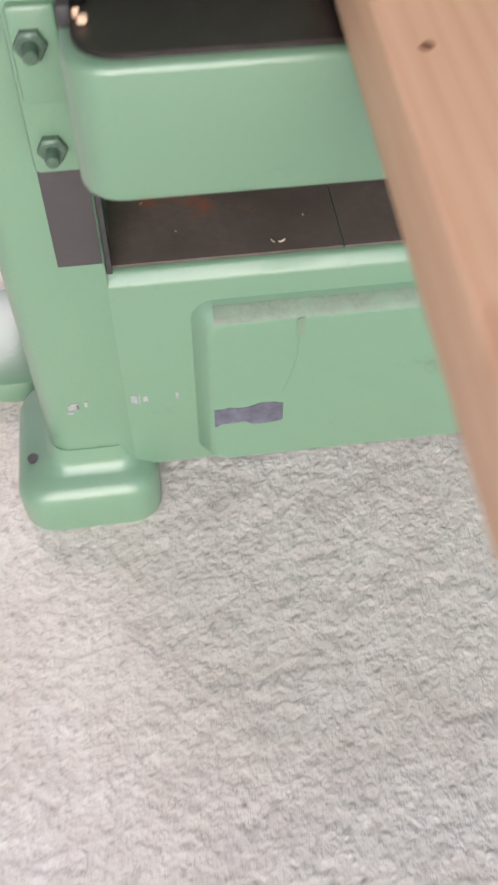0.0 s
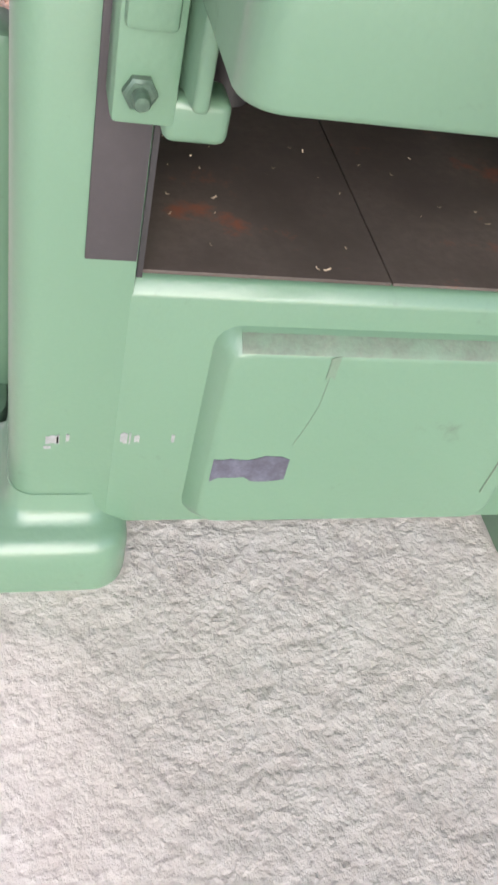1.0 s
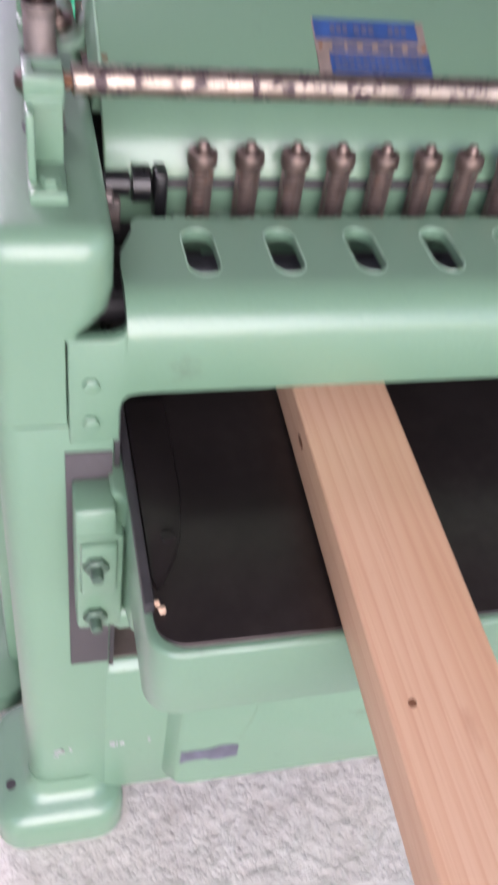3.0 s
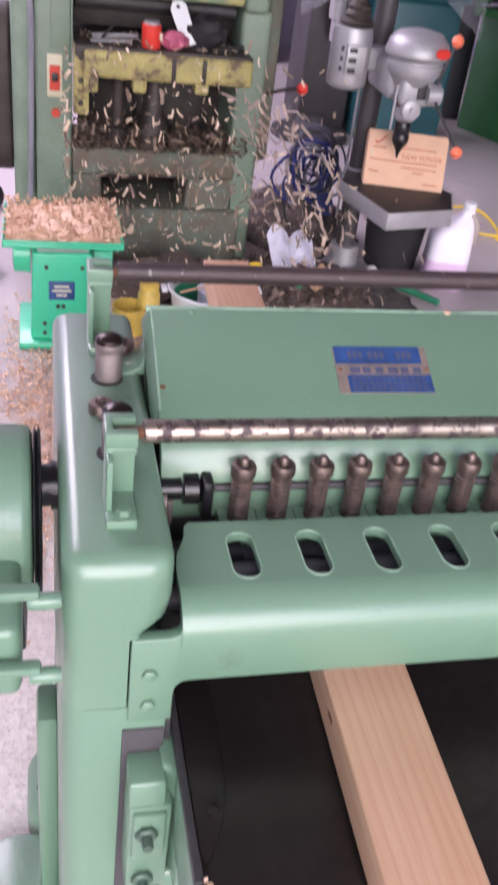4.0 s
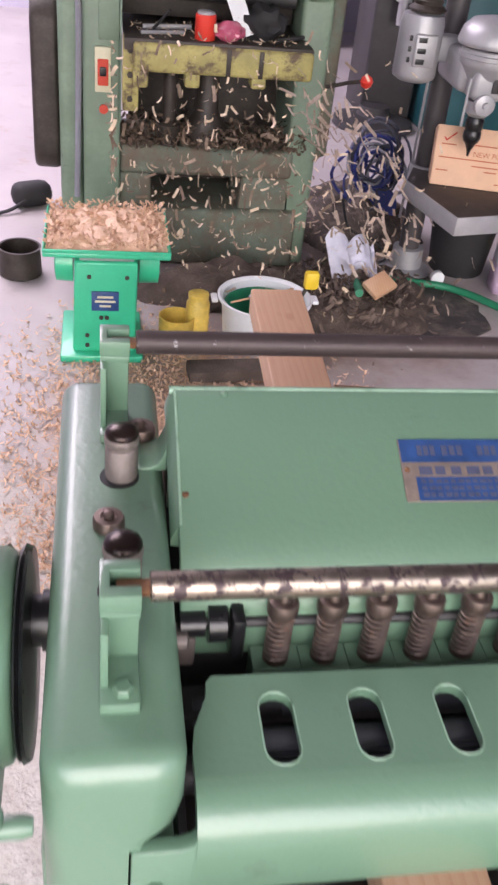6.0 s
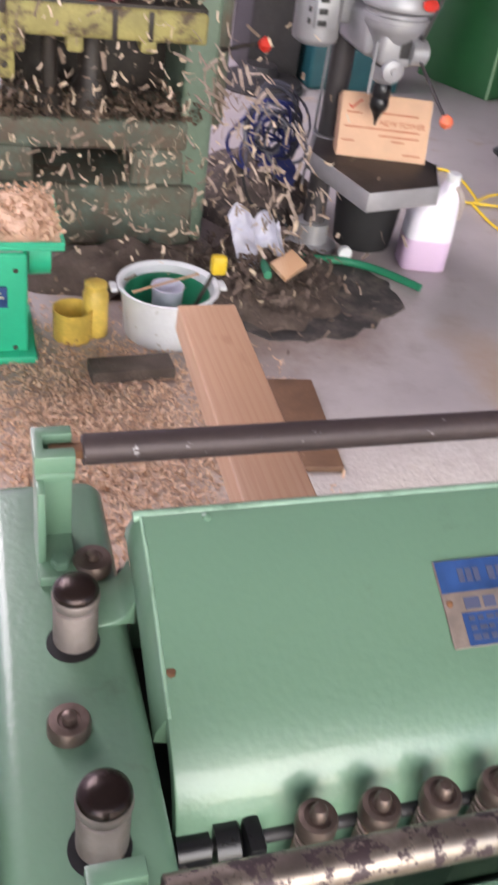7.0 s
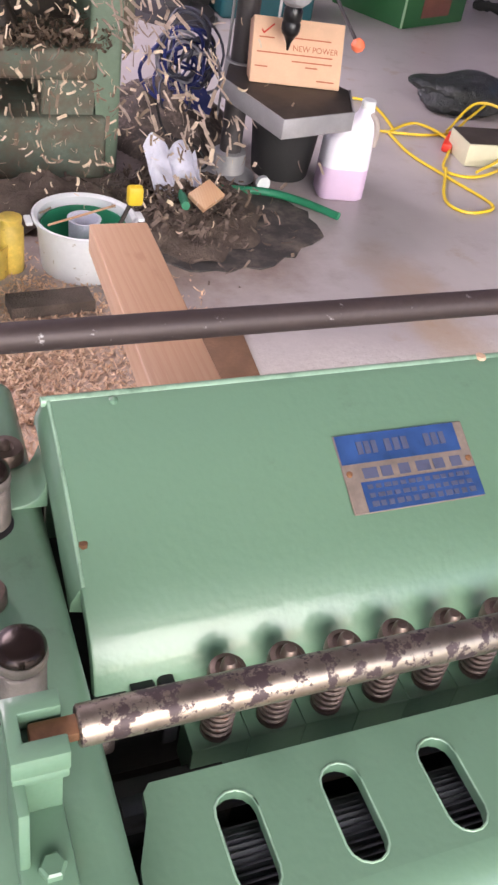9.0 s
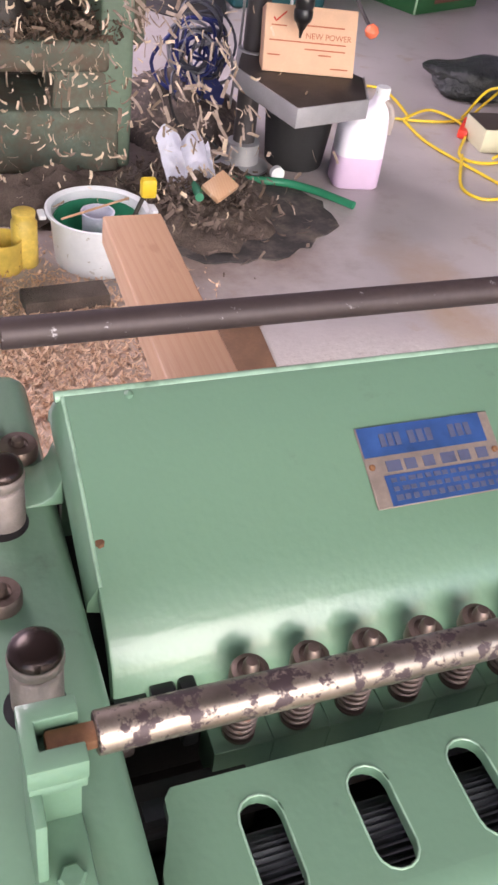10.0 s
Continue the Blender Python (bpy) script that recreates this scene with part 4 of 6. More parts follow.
part("guard_bracket", joined(box(-0.1, -0.066, 0.28, 0.36, 0.0, 0.55, 0.01), prism(rounded(-0.2, -0.068, 0.2, 0.42, 0.05), "z", 0.0, 0.05, 0.01)), GREEN, planer)

# ---- the board ----
SK = 0.036
board = thing("pine_board", (0.30, 0.3, 0.8516), "freshly planed pine board lying through the planer", "board")


def skewed(bm):
    for v in bm.verts:
        v.co.x += SK * v.co.y
    return bm


part("plank", skewed(box(0.241, 0.347, -1.35, 1.28, 0.8516, 0.905, 0.003, 3)), WOOD, board)
for x, y, r in ((0.262, -0.335, 0.004), (0.31, -0.60, 0.009)):
    part("knot", skewed(lathe([(r, 0.9045), (r * 0.9, 0.9055)], 12, (x, y, 0))), KNOT, board)
part("knot", skewed(moved(lathe([(0.0035, -0.0006), (0.003, 0.0006)], 12), Matrix.Translation((0.2409, -0.02, 0.884)) @ Matrix.Rotation(radians(90), 4, "Y") @ Matrix.Diagonal((1, 3, 1, 1)))), KNOT, board)


# ---- the older planer behind ----
old = thing("old_planer", (0.38, 3.7, 0), "faded olive planer with ochre patches, littered with shavings", "planer")
part("left_pillar", joined(box(-0.092, 0.058, 3.40, 3.85, 0.0, 1.14, 0.015, 3)), OLIVE_PLAIN, old)
part("pillar_trim", joined(box(-0.030, 0.050, 3.392, 3.401, 0.93, 1.12, 0.004), box(0.052, 0.060, 3.388, 3.40, 0.62, 1.13, 0.002)), OLIVE_PLAIN, old)
part("control_box", box(-0.100, 0.062, 3.36, 3.80, 1.135, 1.40, 0.03, 4), OLIVE_PLAIN, old, smooth=60)
part("stop_button", joined(lathe([(0.034, 0), (0.034, 0.008), (0.028, 0.010)], 24, (-0.008, 3.361, 1.297), "y"),), BLACK, old)
part("stop_button_face", moved(lathe([(0.022, 0), (0.022, 0.008), (0.018, 0.014)], 24), Matrix.Translation((-0.008, 3.354, 1.297)) @ Matrix.Rotation(radians(90), 4, "X")), RED, old)
label_plate = part("instruction_plate", box(-0.062, 0.046, 3.353, 3.361, 1.165, 1.245, 0.002), BLACK, old)
for z, w in ((1.225, 0.04), (1.207, 0.03), (1.188, 0.035)):
    part("lettering_bar", box(-0.008 - w, -0.008 + w, 3.351, 3.3535, z - 0.004, z + 0.004), OLIVE_PLAIN, label_plate)
switch = part("switch_plate", box(-0.045, 0.018, 3.383, 3.40, 0.735, 0.905, 0.003), CREAM, old, "cream switch plate with a dark red rocker")
part("rocker", box(-0.034, 0.008, 3.372, 3.384, 0.762, 0.862, 0.004), REDINK, switch)
part("rocker_toggle", box(-0.026, 0.0, 3.362, 3.373, 0.80, 0.835, 0.004), BLACK, switch)
part("small_button", lathe([(0.018, 0), (0.018, 0.012), (0.012, 0.018)], 18, (-0.01, 3.384, 0.668), "y"), REDINK, old)
part("rear_pillar", prism(rounded(-0.19, -0.092, 3.45, 3.85, 0.03), "z", 0.0, 1.25, 0.01), OLIVE_PLAIN, old)
part("conduit", tube(smooth_path([(-0.12, 3.39, 0.30), (-0.11, 3.38, 0.7), (-0.105, 3.37, 1.05), (-0.125, 3.37, 1.25), (-0.09, 3.40, 1.42), (-0.03, 3.45, 1.46)]), 0.012, 8), GREYCABLE, old)
head_profile = [(3.37, 1.20), (3.37, 1.148), (3.44, 1.148), (3.82, 1.148), (3.82, 1.42), (3.52, 1.415), (3.42, 1.385), (3.385, 1.29)]
head = part("cutter_head_cover", prism(head_profile, "x", 0.064, 0.76, 0.012, 3), OLIVE, old, "olive head casting with worn ochre paint", smooth=60)
sign_m = Matrix.Translation((0.378, 3.392, 1.355)) @ Matrix.Rotation(radians(72), 4, "X") @ Matrix.Rotation(radians(-2), 4, "Z")
sign = part("model_sign", moved(box(-0.125, 0.125, -0.04, 0.04, 0.004, 0.018, 0.003), sign_m), SIGNPLATE, head, "dark model plate with raised letters")
part("sign_letters", letters("MG450", 0.075, sign_m @ Matrix.Translation((0, 0, 0.018))), SIGNLETTER, sign)
part("red_handle", lathe([(0.016, 0), (0.03, 0.012), (0.032, 0.03), (0.026, 0.05), (0.010, 0.058)], 18, (0.10, 3.345, 1.215), "x"), RED, head)
part("handle_boss", lathe([(0.03, -0.04), (0.034, 0.0), (0.03, 0.03)], 18, (0.10, 3.35, 1.215), "x"), GREASE, head)
part("right_housing", box(0.765, 0.872, 3.38, 3.82, 1.12, 1.40, 0.03, 3), OLIVE_PLAIN, old, smooth=60)
part("right_pillar", box(0.77, 0.90, 3.44, 3.85, 0.0, 1.13, 0.02, 3), OLIVE_PLAIN, old)
part("top_roller", lathe([(0.028, -0.06), (0.028, 0.68)], 24, (0.0, 3.50, 1.475), "x"), GREASE, old, "brown pipe roller")
for x in (-0.055, 0.70):
    part("roller_stand", prism([(3.44, 1.40), (3.46, 1.52), (3.54, 1.52), (3.56, 1.40)], "x", x - 0.02, x + 0.02, 0.006), OLIVE_PLAIN, old)
# dark block in the feed opening, its shade put into the colour
part("throat", box(0.06, 0.765, 3.62, 3.80, 0.99, 1.15, 0.004), GREASE, old)
part("feed_roller", lathe([(0.035, 0.075), (0.035, 0.75)], 24, (0.0, 3.52, 1.105), "x"), IRON, old, "dark steel feed roller")
part("old_table", joined(box(0.066, 0.80, 3.27, 3.80, 0.925, 0.970, 0.006)), GREASE, old)
part("table_front", box(0.10, 0.80, 3.25, 3.36, 0.852, 0.958, 0.015, 3), YELLOWPAINT, old, "ochre painted table front")
part("table_cheek", box(0.062, 0.125, 3.30, 3.40, 0.69, 0.965, 0.008), YELLOWPAINT, old)
for lx, lz in ((0.13, 0.79), (0.33, 0.80), (0.59, 0.81)):
    part("front_lug", box(lx - 0.03, lx + 0.03, 3.262, 3.34, lz, 0.86, 0.012, 2), YELLOWPAINT, old)
for lx in (0.465, 0.592):
    part("table_strap", box(lx - 0.009, lx + 0.009, 3.244, 3.252, 0.855, 0.955, 0.002), GREASE, old)
for z in (0.74, 0.83, 0.92):
    part("table_bolt", lathe([(0.012, 0), (0.012, 0.012)], 6, (0.09, 3.286, z), "y"), GREASE, old)
part("lift_housing", joined(lathe([(0.09, 0.44), (0.085, 0.60), (0.05, 0.66), (0.05, 0.93)], 24, (0.42, 3.52, 0)), lathe([(0.05, 0.44), (0.05, 0.60), (0.03, 0.62), (0.03, 0.93)], 20, (0.26, 3.48, 0))), GREASE, old)
part("lower_beam", box(0.055, 0.80, 3.42, 3.82, 0.40, 0.52, 0.02, 3), DUSTY, old)
part("arch_leg", prism([(0.56, 0.0), (0.585, 0.40), (0.80, 0.40), (0.84, 0.0)], "y", 3.44, 3.80, 0.015, 3), DUSTY, old)
part("arch_leg", prism([(0.05, 0.0), (0.05, 0.40), (0.19, 0.40), (0.21, 0.0)], "y", 3.44, 3.80, 0.015, 3), DUSTY, old)
part("foot_beam", box(0.05, 0.84, 3.40, 3.84, 0.0, 0.26, 0.02, 3), DUSTY, old)
# dark sheet added behind the frame so no light shows through the arch
part("back_plate", box(0.10, 0.80, 3.815, 3.84, 0.15, 1.0, 0.003), GREASE, old)
part("rear_housing", box(0.905, 0.985, 3.58, 3.85, 0.45, 1.30, 0.03, 3), DUSTY, old, "dusty gear housing behind the pillar", smooth=60)
part("side_lever", tube([(0.90, 3.42, 0.80), (0.98, 3.39, 0.83), (1.03, 3.36, 0.845)], 0.008, 8), GREASE, old)
part("lever_knob", lathe([(0.003, -0.028), (0.02, -0.018), (0.027, 0), (0.02, 0.018), (0.003, 0.028)], 18, (1.045, 3.34, 0.85)), RED, old, "red ball knob")
part("belt_cover", prism(rounded(3.5, 3.8, 0.35, 1.05, 0.12, 6), "x", -0.30, -0.19, 0.02, 3), GREASE, old)

# things lying on the old planer
tin = thing("red_tin", (0.375, 3.33, 0.970), "small bright red tin standing on the old planer's table", "tin")
part("tin_body", lathe([(0.038, 0.970), (0.040, 0.973), (0.040, 1.058), (0.037, 1.061)], 24, (0.375, 3.33, 0)), RED, tin)
part("tin_lid", lathe([(0.034, 1.061), (0.034, 1.068), (0.030, 1.071)], 24, (0.375, 3.33, 0)), ALU, tin)
rng = random.Random(8)
bundle = bmesh.new()
bmesh.ops.create_icosphere(bundle, subdivisions=3, radius=1)
for v in bundle.verts:
    v.co *= 1 + 0.25 * noise.noise(v.co * 2.3) + 0.08 * noise.noise(v.co * 6)
    v.co = Vector((0.47 + 0.06 * v.co.x, 3.33 + 0.05 * v.co.y, 1.004 + 0.038 * v.co.z))
single("pink_plastic_bag", bundle, material("pink_film", (0.55, 0.12, 0.2), 0.2, var=0.3, scale=30, bump=0.3), "crumpled pink plastic bag on the old planer's table", "bag")
tag = thing("white_tag", (0.49, 3.36, 0.970), "white card tag with a hole, leaning upright on the table", "tag")
tag_m = Matrix.Translation((0.495, 3.37, 1.10)) @ Euler((radians(70), radians(-22), 0)).to_matrix().to_4x4()
part("tag_card", moved(prism([(-0.03, -0.125), (0.03, -0.125), (0.034, 0.03), (0.015, 0.055), (-0.015, 0.055), (-0.034, 0.03)], "z", -0.001, 0.001), tag_m), WHITE, tag)
part("tag_hole", moved(lathe([(0.008, 0.001), (0.008, 0.0018)], 14, (0, 0.03, 0)), tag_m), BLACK, tag)
clump = bmesh.new()
bmesh.ops.create_icosphere(clump, subdivisions=3, radius=1)
for v in clump.verts:
    v.co *= 1 + 0.4 * noise.noise(v.co * 2.1)
    v.co = Vector((0.60 + 0.10 * v.co.x, 3.40 + 0.08 * v.co.y, 1.030 + 0.070 * v.co.z))
single("dark_cloth", clump, RUBBER, "dark oily cloth heaped on the old planer's table", "cloth")
tools = thing("loose_tools", (0.22, 3.36, 0.970), "dark steel spanners and rods lying on the old planer's table", "tools")
for k, (ax, ay, az, bx, by, bz, r) in enumerate(((0.13, 3.33, 0.980, 0.30, 3.38, 0.980, 0.008), (0.18, 3.40, 0.982, 0.24, 3.36, 1.06, 0.006), (0.14, 3.42, 0.984, 0.33, 3.44, 0.990, 0.010), (0.66, 3.34, 0.980, 0.78, 3.42, 0.984, 0.009))):
    part("tool", tube([(ax, ay, az), (bx, by, bz)], r, 8), IRON if k % 2 else ALU, tools)
lamp_top = thing("amber_lamp", (0.60, 3.50, 1.50), "small amber warning lamp on the old planer's roller", "lamp")
part("lamp_base", lathe([(0.03, 1.498), (0.03, 1.51)], 20, (0.60, 3.5, 0)), BLACK, lamp_top)
part("lamp_dome", lathe([(0.028, 1.51), (0.03, 1.53), (0.022, 1.55), (0.008, 1.558)], 20, (0.60, 3.5, 0)), YELLOW, lamp_top)

# ---- the mint-green scale ----
scale_ob = thing("platform_scale", (0.0, 2.68, 0), "mint-green platform scale heaped with wood shavings", "scale")
part("scale_base", box(-0.168, 0.132, 2.505, 2.87, 0.0, 0.032, 0.01, 2), MINT, scale_ob)
part("scale_body", prism([(-0.122, 0.03), (0.104, 0.03), (0.108, 0.385), (-0.112, 0.385)], "y", 2.54, 2.80, 0.01, 3), MINT, scale_ob)
part("scale_neck", box(-0.095, 0.095, 2.55, 2.78, 0.383, 0.432, 0.006), ALU, scale_ob)
part("dial_housing", lathe([(0.05, -0.185), (0.075, -0.18), (0.078, -0.12)], 28, (0, 2.68, 0.33), "x"), MINT, scale_ob)
part("dial_housing", lathe([(0.078, 0.115), (0.075, 0.185), (0.05, 0.19)], 28, (0, 2.68, 0.33), "x"), MINT, scale_ob)
platform = part("platform", joined(box(-0.215, 0.215, 2.46, 2.86, 0.432, 0.450, 0.006, 2)), MINT, scale_ob)
for e in (box(-0.215, 0.215, 2.46, 2.466, 0.449, 0.462, 0.002), box(-0.215, -0.209, 2.466, 2.86, 0.449, 0.462, 0.002), box(0.209, 0.215, 2.466, 2.86, 0.449, 0.462, 0.002)):
    part("platform_rim", e, MINT, platform)
sp = part("scale_plate", box(-0.054, 0.042, 2.534, 2.541, 0.200, 0.275, 0.002), BLUE, scale_ob, "blue maker's plate")
for z, w in ((0.255, 0.028), (0.238, 0.036), (0.220, 0.02)):
    part("lettering_bar", box(-0.006 - w, -0.006 + w, 2.532, 2.5345, z - 0.004, z + 0.004), CREAM, sp)
for x, z in ((-0.062, 0.33), (0.07, 0.33), (-0.07, 0.10), (-0.07, 0.06), (0.062, 0.05), (-0.02, 0.172), (0.0, 0.172)):
    part("scale_screw", lathe([(0.008, 0), (0.008, 0.004)], 12, (x, 2.534, z), "y"), GREASE, scale_ob)
rng = random.Random(11)
heap = bmesh.new()
bmesh.ops.create_grid(heap, x_segments=26, y_segments=24, size=1)
for v in heap.verts:
    r2 = max(abs(v.co.x), abs(v.co.y))
    h = 0.035 * max(0, 1 - r2 ** 3) * (1 + 0.8 * noise.noise(v.co * 4)) + 0.004 * noise.noise(v.co * 20)
    v.co = Vector((0.205 * v.co.x, 2.66 + 0.19 * v.co.y, 0.4505 + max(0, h)))
heap_ob = single("shavings_heap", joined(heap, shavings(1100, lambda g: (g.uniform(-0.205, 0.205), 2.66 + g.uniform(-0.19, 0.19), 0.468 + g.uniform(-0.012, 0.02)), rng, (0.015, 0.05), 0.9)), SHAVING, "heap of curled wood shavings on the scale", "shavings", kind="stuff")

# ---- small things on the floor ----
tub = thing("white_tub", (0.60, 2.70, 0), "dirty white plastic tub holding a cup and sticks", "tub")
part("tub_body", lathe([(0.145, 0.0), (0.15, 0.006), (0.166, 0.178), (0.181, 0.183), (0.183, 0.194), (0.175, 0.196), (0.162, 0.186), (0.143, 0.015), (0.001, 0.012)], 40, (0.60, 2.70, 0)), WHITE, tub)
for sx in (-1, 1):
    part("tub_handle", box(0.60 + sx * 0.195 - 0.012, 0.60 + sx * 0.195 + 0.012, 2.67, 2.73, 0.176, 0.190, 0.004), WHITE, tub)
cup = thing("grey_cup", (0.60, 2.70, 0.016), "pale grey plastic cup standing in the tub", "cup")
part("cup_body", lathe([(0.05, 0.016), (0.055, 0.17), (0.06, 0.18), (0.052, 0.18), (0.046, 0.03)], 24, (0.60, 2.71, 0)), BAG, cup)
single("green_tray", lathe([(0.12, 0.03), (0.146, 0.160), (0.151, 0.160), (0.125, 0.025), (0.001, 0.022)], 28, (0.598, 2.702, 0)), HOSE, "green plastic tray inside the tub", "tray")
single("stick", tube([(0.46, 2.63, 0.199), (0.60, 2.69, 0.205), (0.72, 2.76, 0.199)], 0.004, 6), WOOD, "thin wooden stick across the tub", "stick")
brush = thing("yellow_brush", (0.745, 2.68, 0.06), "brush with a yellow head leaning in the tub", "brush")
part("brush_handle", tube([(0.66, 2.66, 0.05), (0.755, 2.67, 0.26)], 0.008, 8), GREASE, brush)
part("brush_head", box(0.735, 0.79, 2.64, 2.68, 0.25, 0.32, 0.012, 2), YELLOW, brush)
c1 = thing("yellow_tin", (0.255, 2.66, 0), "open battered yellow tin with rust", "tin")
part("tin_body", lathe([(0.066, 0), (0.068, 0.004), (0.068, 0.112), (0.070, 0.115), (0.064, 0.115), (0.063, 0.01), (0.001, 0.008)], 28, (0.265, 2.68, 0)), JARGLASS, c1)
c2 = thing("yellow_jar", (0.345, 2.72, 0), "yellow jar with a metal lid", "jar")
part("jar_body", lathe([(0.042, 0), (0.045, 0.006), (0.045, 0.16), (0.036, 0.175), (0.036, 0.182)], 24, (0.345, 2.70, 0)), JARGLASS, c2)
part("jar_lid", lathe([(0.039, 0.180), (0.040, 0.198), (0.037, 0.200)], 24, (0.345, 2.70, 0)), JARGLASS, c2)
pot = thing("rusty_pot", (-0.36, 3.25, 0), "small dark rusty pot", "pot")
part("pot_body", lathe([(0.085, 0), (0.09, 0.006), (0.085, 0.12), (0.09, 0.123), (0.08, 0.123), (0.08, 0.01), (0.001, 0.008)], 28, (-0.36, 3.26, 0)), GREASE, pot)
single("black_boot_cloth", moved(box(-0.1, 0.1, -0.06, 0.06, 0, 0.12, 0.05, 3), pose(-0.36, 4.05, 0, 0, 0, 25)), RUBBER, "black rubber bundle on the floor", "bundle")
for k, pts in enumerate(([(-1.2, 4.0, 0.01), (-0.8, 3.85, 0.01), (-0.5, 3.9, 0.012), (-0.36, 4.0, 0.06)], [(-1.4, 3.55, 0.01), (-0.9, 3.5, 0.01), (-0.3, 3.52, 0.01)])):
    single("black_cable", tube(smooth_path(pts), 0.009, 8), RUBBER, "thin black cable along the floor", "cable", "black cables on the floor")

# rubber mat, sawdust pile, bag, hose
rng = random.Random(31)
mat_pts = []
for k in range(44):
    a = 2 * math.pi * k / 44
    rx = 0.40 + 0.12 * max(0, math.cos(a)) + rng.uniform(-0.035, 0.035)
    mat_pts.append((1.13 + rx * math.cos(a), 2.99 + (0.39 + rng.uniform(-0.03, 0.03)) * math.sin(a)))
single("rubber_mat", prism(mat_pts, "z", 0.0, 0.006, 0.002, 1), material("dusty_rubber", (0.055, 0.05, 0.048), 0.75, var=0.4, scale=9, fine=90, bump=0.3, second=(0.19, 0.155, 0.13), amount=0.3, second_scale=7, blend=0.12), "ragged black rubber sheet on the floor", "mat")
pile = bmesh.new()
bmesh.ops.create_grid(pile, x_segments=60, y_segments=50, size=1)
for v in list(pile.verts):
    p = v.co.copy()
    d = p.length
    d *= 1 + 0.35 * noise.noise(p * 2.5)
    h = 0.10 * max(-0.02, 1 - d ** 1.4) * (1 + 0.6 * noise.noise(p * 3)) + (0.05 * noise.noise(p * 8) + 0.03 * noise.noise(p * 17)) * max(0, 1 - d)
    v.co = Vector((1.07 + 0.36 * p.x + 0.1 * p.y, 3.06 + 0.40 * p.y, 0.0065 + max(-0.004, h)))
bmesh.ops.delete(pile, geom=[f for f in pile.faces if all(v.co.z < 0.007 for v in f.verts)], context="FACES")
single("sawdust_pile", pile, DUST, "brown pile of sawdust and shavings on the floor", "sawdust", kind="stuff")
bag = bmesh.new()
bmesh.ops.create_grid(bag, x_segments=40, y_segments=26, size=0.5)
for v in bag.verts:
    u, w = v.co.x + 0.5, v.co.y + 0.5
    fold = abs(math.sin(2.1 * math.pi * u + 0.6)) * 0.045 + 0.02 * noise.noise(Vector((u * 5, w * 5, 1)))
    rag_edge = 0.03 * noise.noise(Vector((u * 4, 0, 5))) if w > 0.5 else 0
    v.co = Vector((0.905 + 0.215 * u + 0.045 * (1 - w), 3.00 + fold + 0.07 * w, 0.10 + (0.175 + 0.05 * abs(math.sin(2.1 * math.pi * u))) * w - 0.035 * u + rag_edge))
single("plastic_bag", bag, BAG, "folded bluish-white plastic bag standing in the sawdust pile", "bag")
single("green_hose", tube(smooth_path([(1.02, 2.86, 0.14), (1.09, 3.12, 0.10), (1.33, 3.215, 0.035), (1.51, 3.20, 0.022), (1.63, 3.11, 0.02), (1.74, 2.965, 0.02)]), 0.017, 10), HOSE, "dark green garden hose end", "hose")
rng = random.Random(21)
single("wood_offcut", moved(box(-0.06, 0.06, -0.045, 0.045, -0.012, 0.012, 0.003), pose(1.12, 2.92, 0.15, 25, -15, 30)), WOOD, "short wood offcut on the sawdust pile", "offcut", "wood offcuts on the floor")
single("wood_offcut", moved(box(-0.14, 0.14, -0.05, 0.05, 0, 0.05, 0.006), pose(0.43, 2.42, 0, 0, 0, 4)), DUST, "dark weathered wood block beside the tub", "offcut", "wood offcuts on the floor")


for hx, hy, sx, sy, hz, name, lab in ((1.23, 4.0, 0.40, 0.42, 0.17, "clutter_heap", "dark heap of oily rags, sawdust and offcuts behind the drill press"), (0.50, 3.10, 0.42, 0.17, 0.14, "dust_heap", "dark brown sawdust drifted against the old planer's foot")):
    mound = bmesh.new()
    bmesh.ops.create_grid(mound, x_segments=48, y_segments=40, size=1)
    for v in mound.verts:
        p = v.co.copy()
        d = p.length * (1 + 0.30 * noise.noise(p * 2.2 + Vector((hx, 0, 0))))
        h = hz * max(-0.03, 1 - d ** 2) + 0.45 * hz * noise.noise(p * 4 + Vector((0, hx, 0))) * max(0, 1 - d) + 0.02 * noise.noise(p * 13) * max(0, 1 - d)
        v.co = Vector((hx + sx * p.x, hy + sy * p.y, 0.001 + max(-0.004, h)))
    bmesh.ops.delete(mound, geom=[f for f in mound.faces if all(v.co.z < 0.0015 for v in f.verts)], context="FACES")
    single(name, mound, material("dark_sweepings", (0.075, 0.058, 0.05), 0.85, var=0.5, scale=11, fine=70, bump=0.6, depth=0.01, second=(0.20, 0.15, 0.12), amount=0.3, second_scale=16, blend=0.1) if name == "clutter_heap" else DUST, lab, "heap", kind="stuff")
single("brown_plank", moved(box(-0.12, 0.10, -0.24, 0.24, 0.0, 0.022, 0.003), pose(0.915, 2.09, 0, 0, 0, -6)), material("dark_brown_wood", (0.20, 0.11, 0.065), 0.6, var=0.3, scale=9, fine=90, bump=0.2), "dark brown wooden plank lying flat on the floor", "plank")


def spread(g):
    while True:
        x, y = g.gauss(0.22, 0.30), g.gauss(2.12, 0.36)
        if 0.7 < y < 3.0 and -0.9 < x < 1.0:
            return (x, y, 0.003 + abs(g.gauss(0, 0.004)))


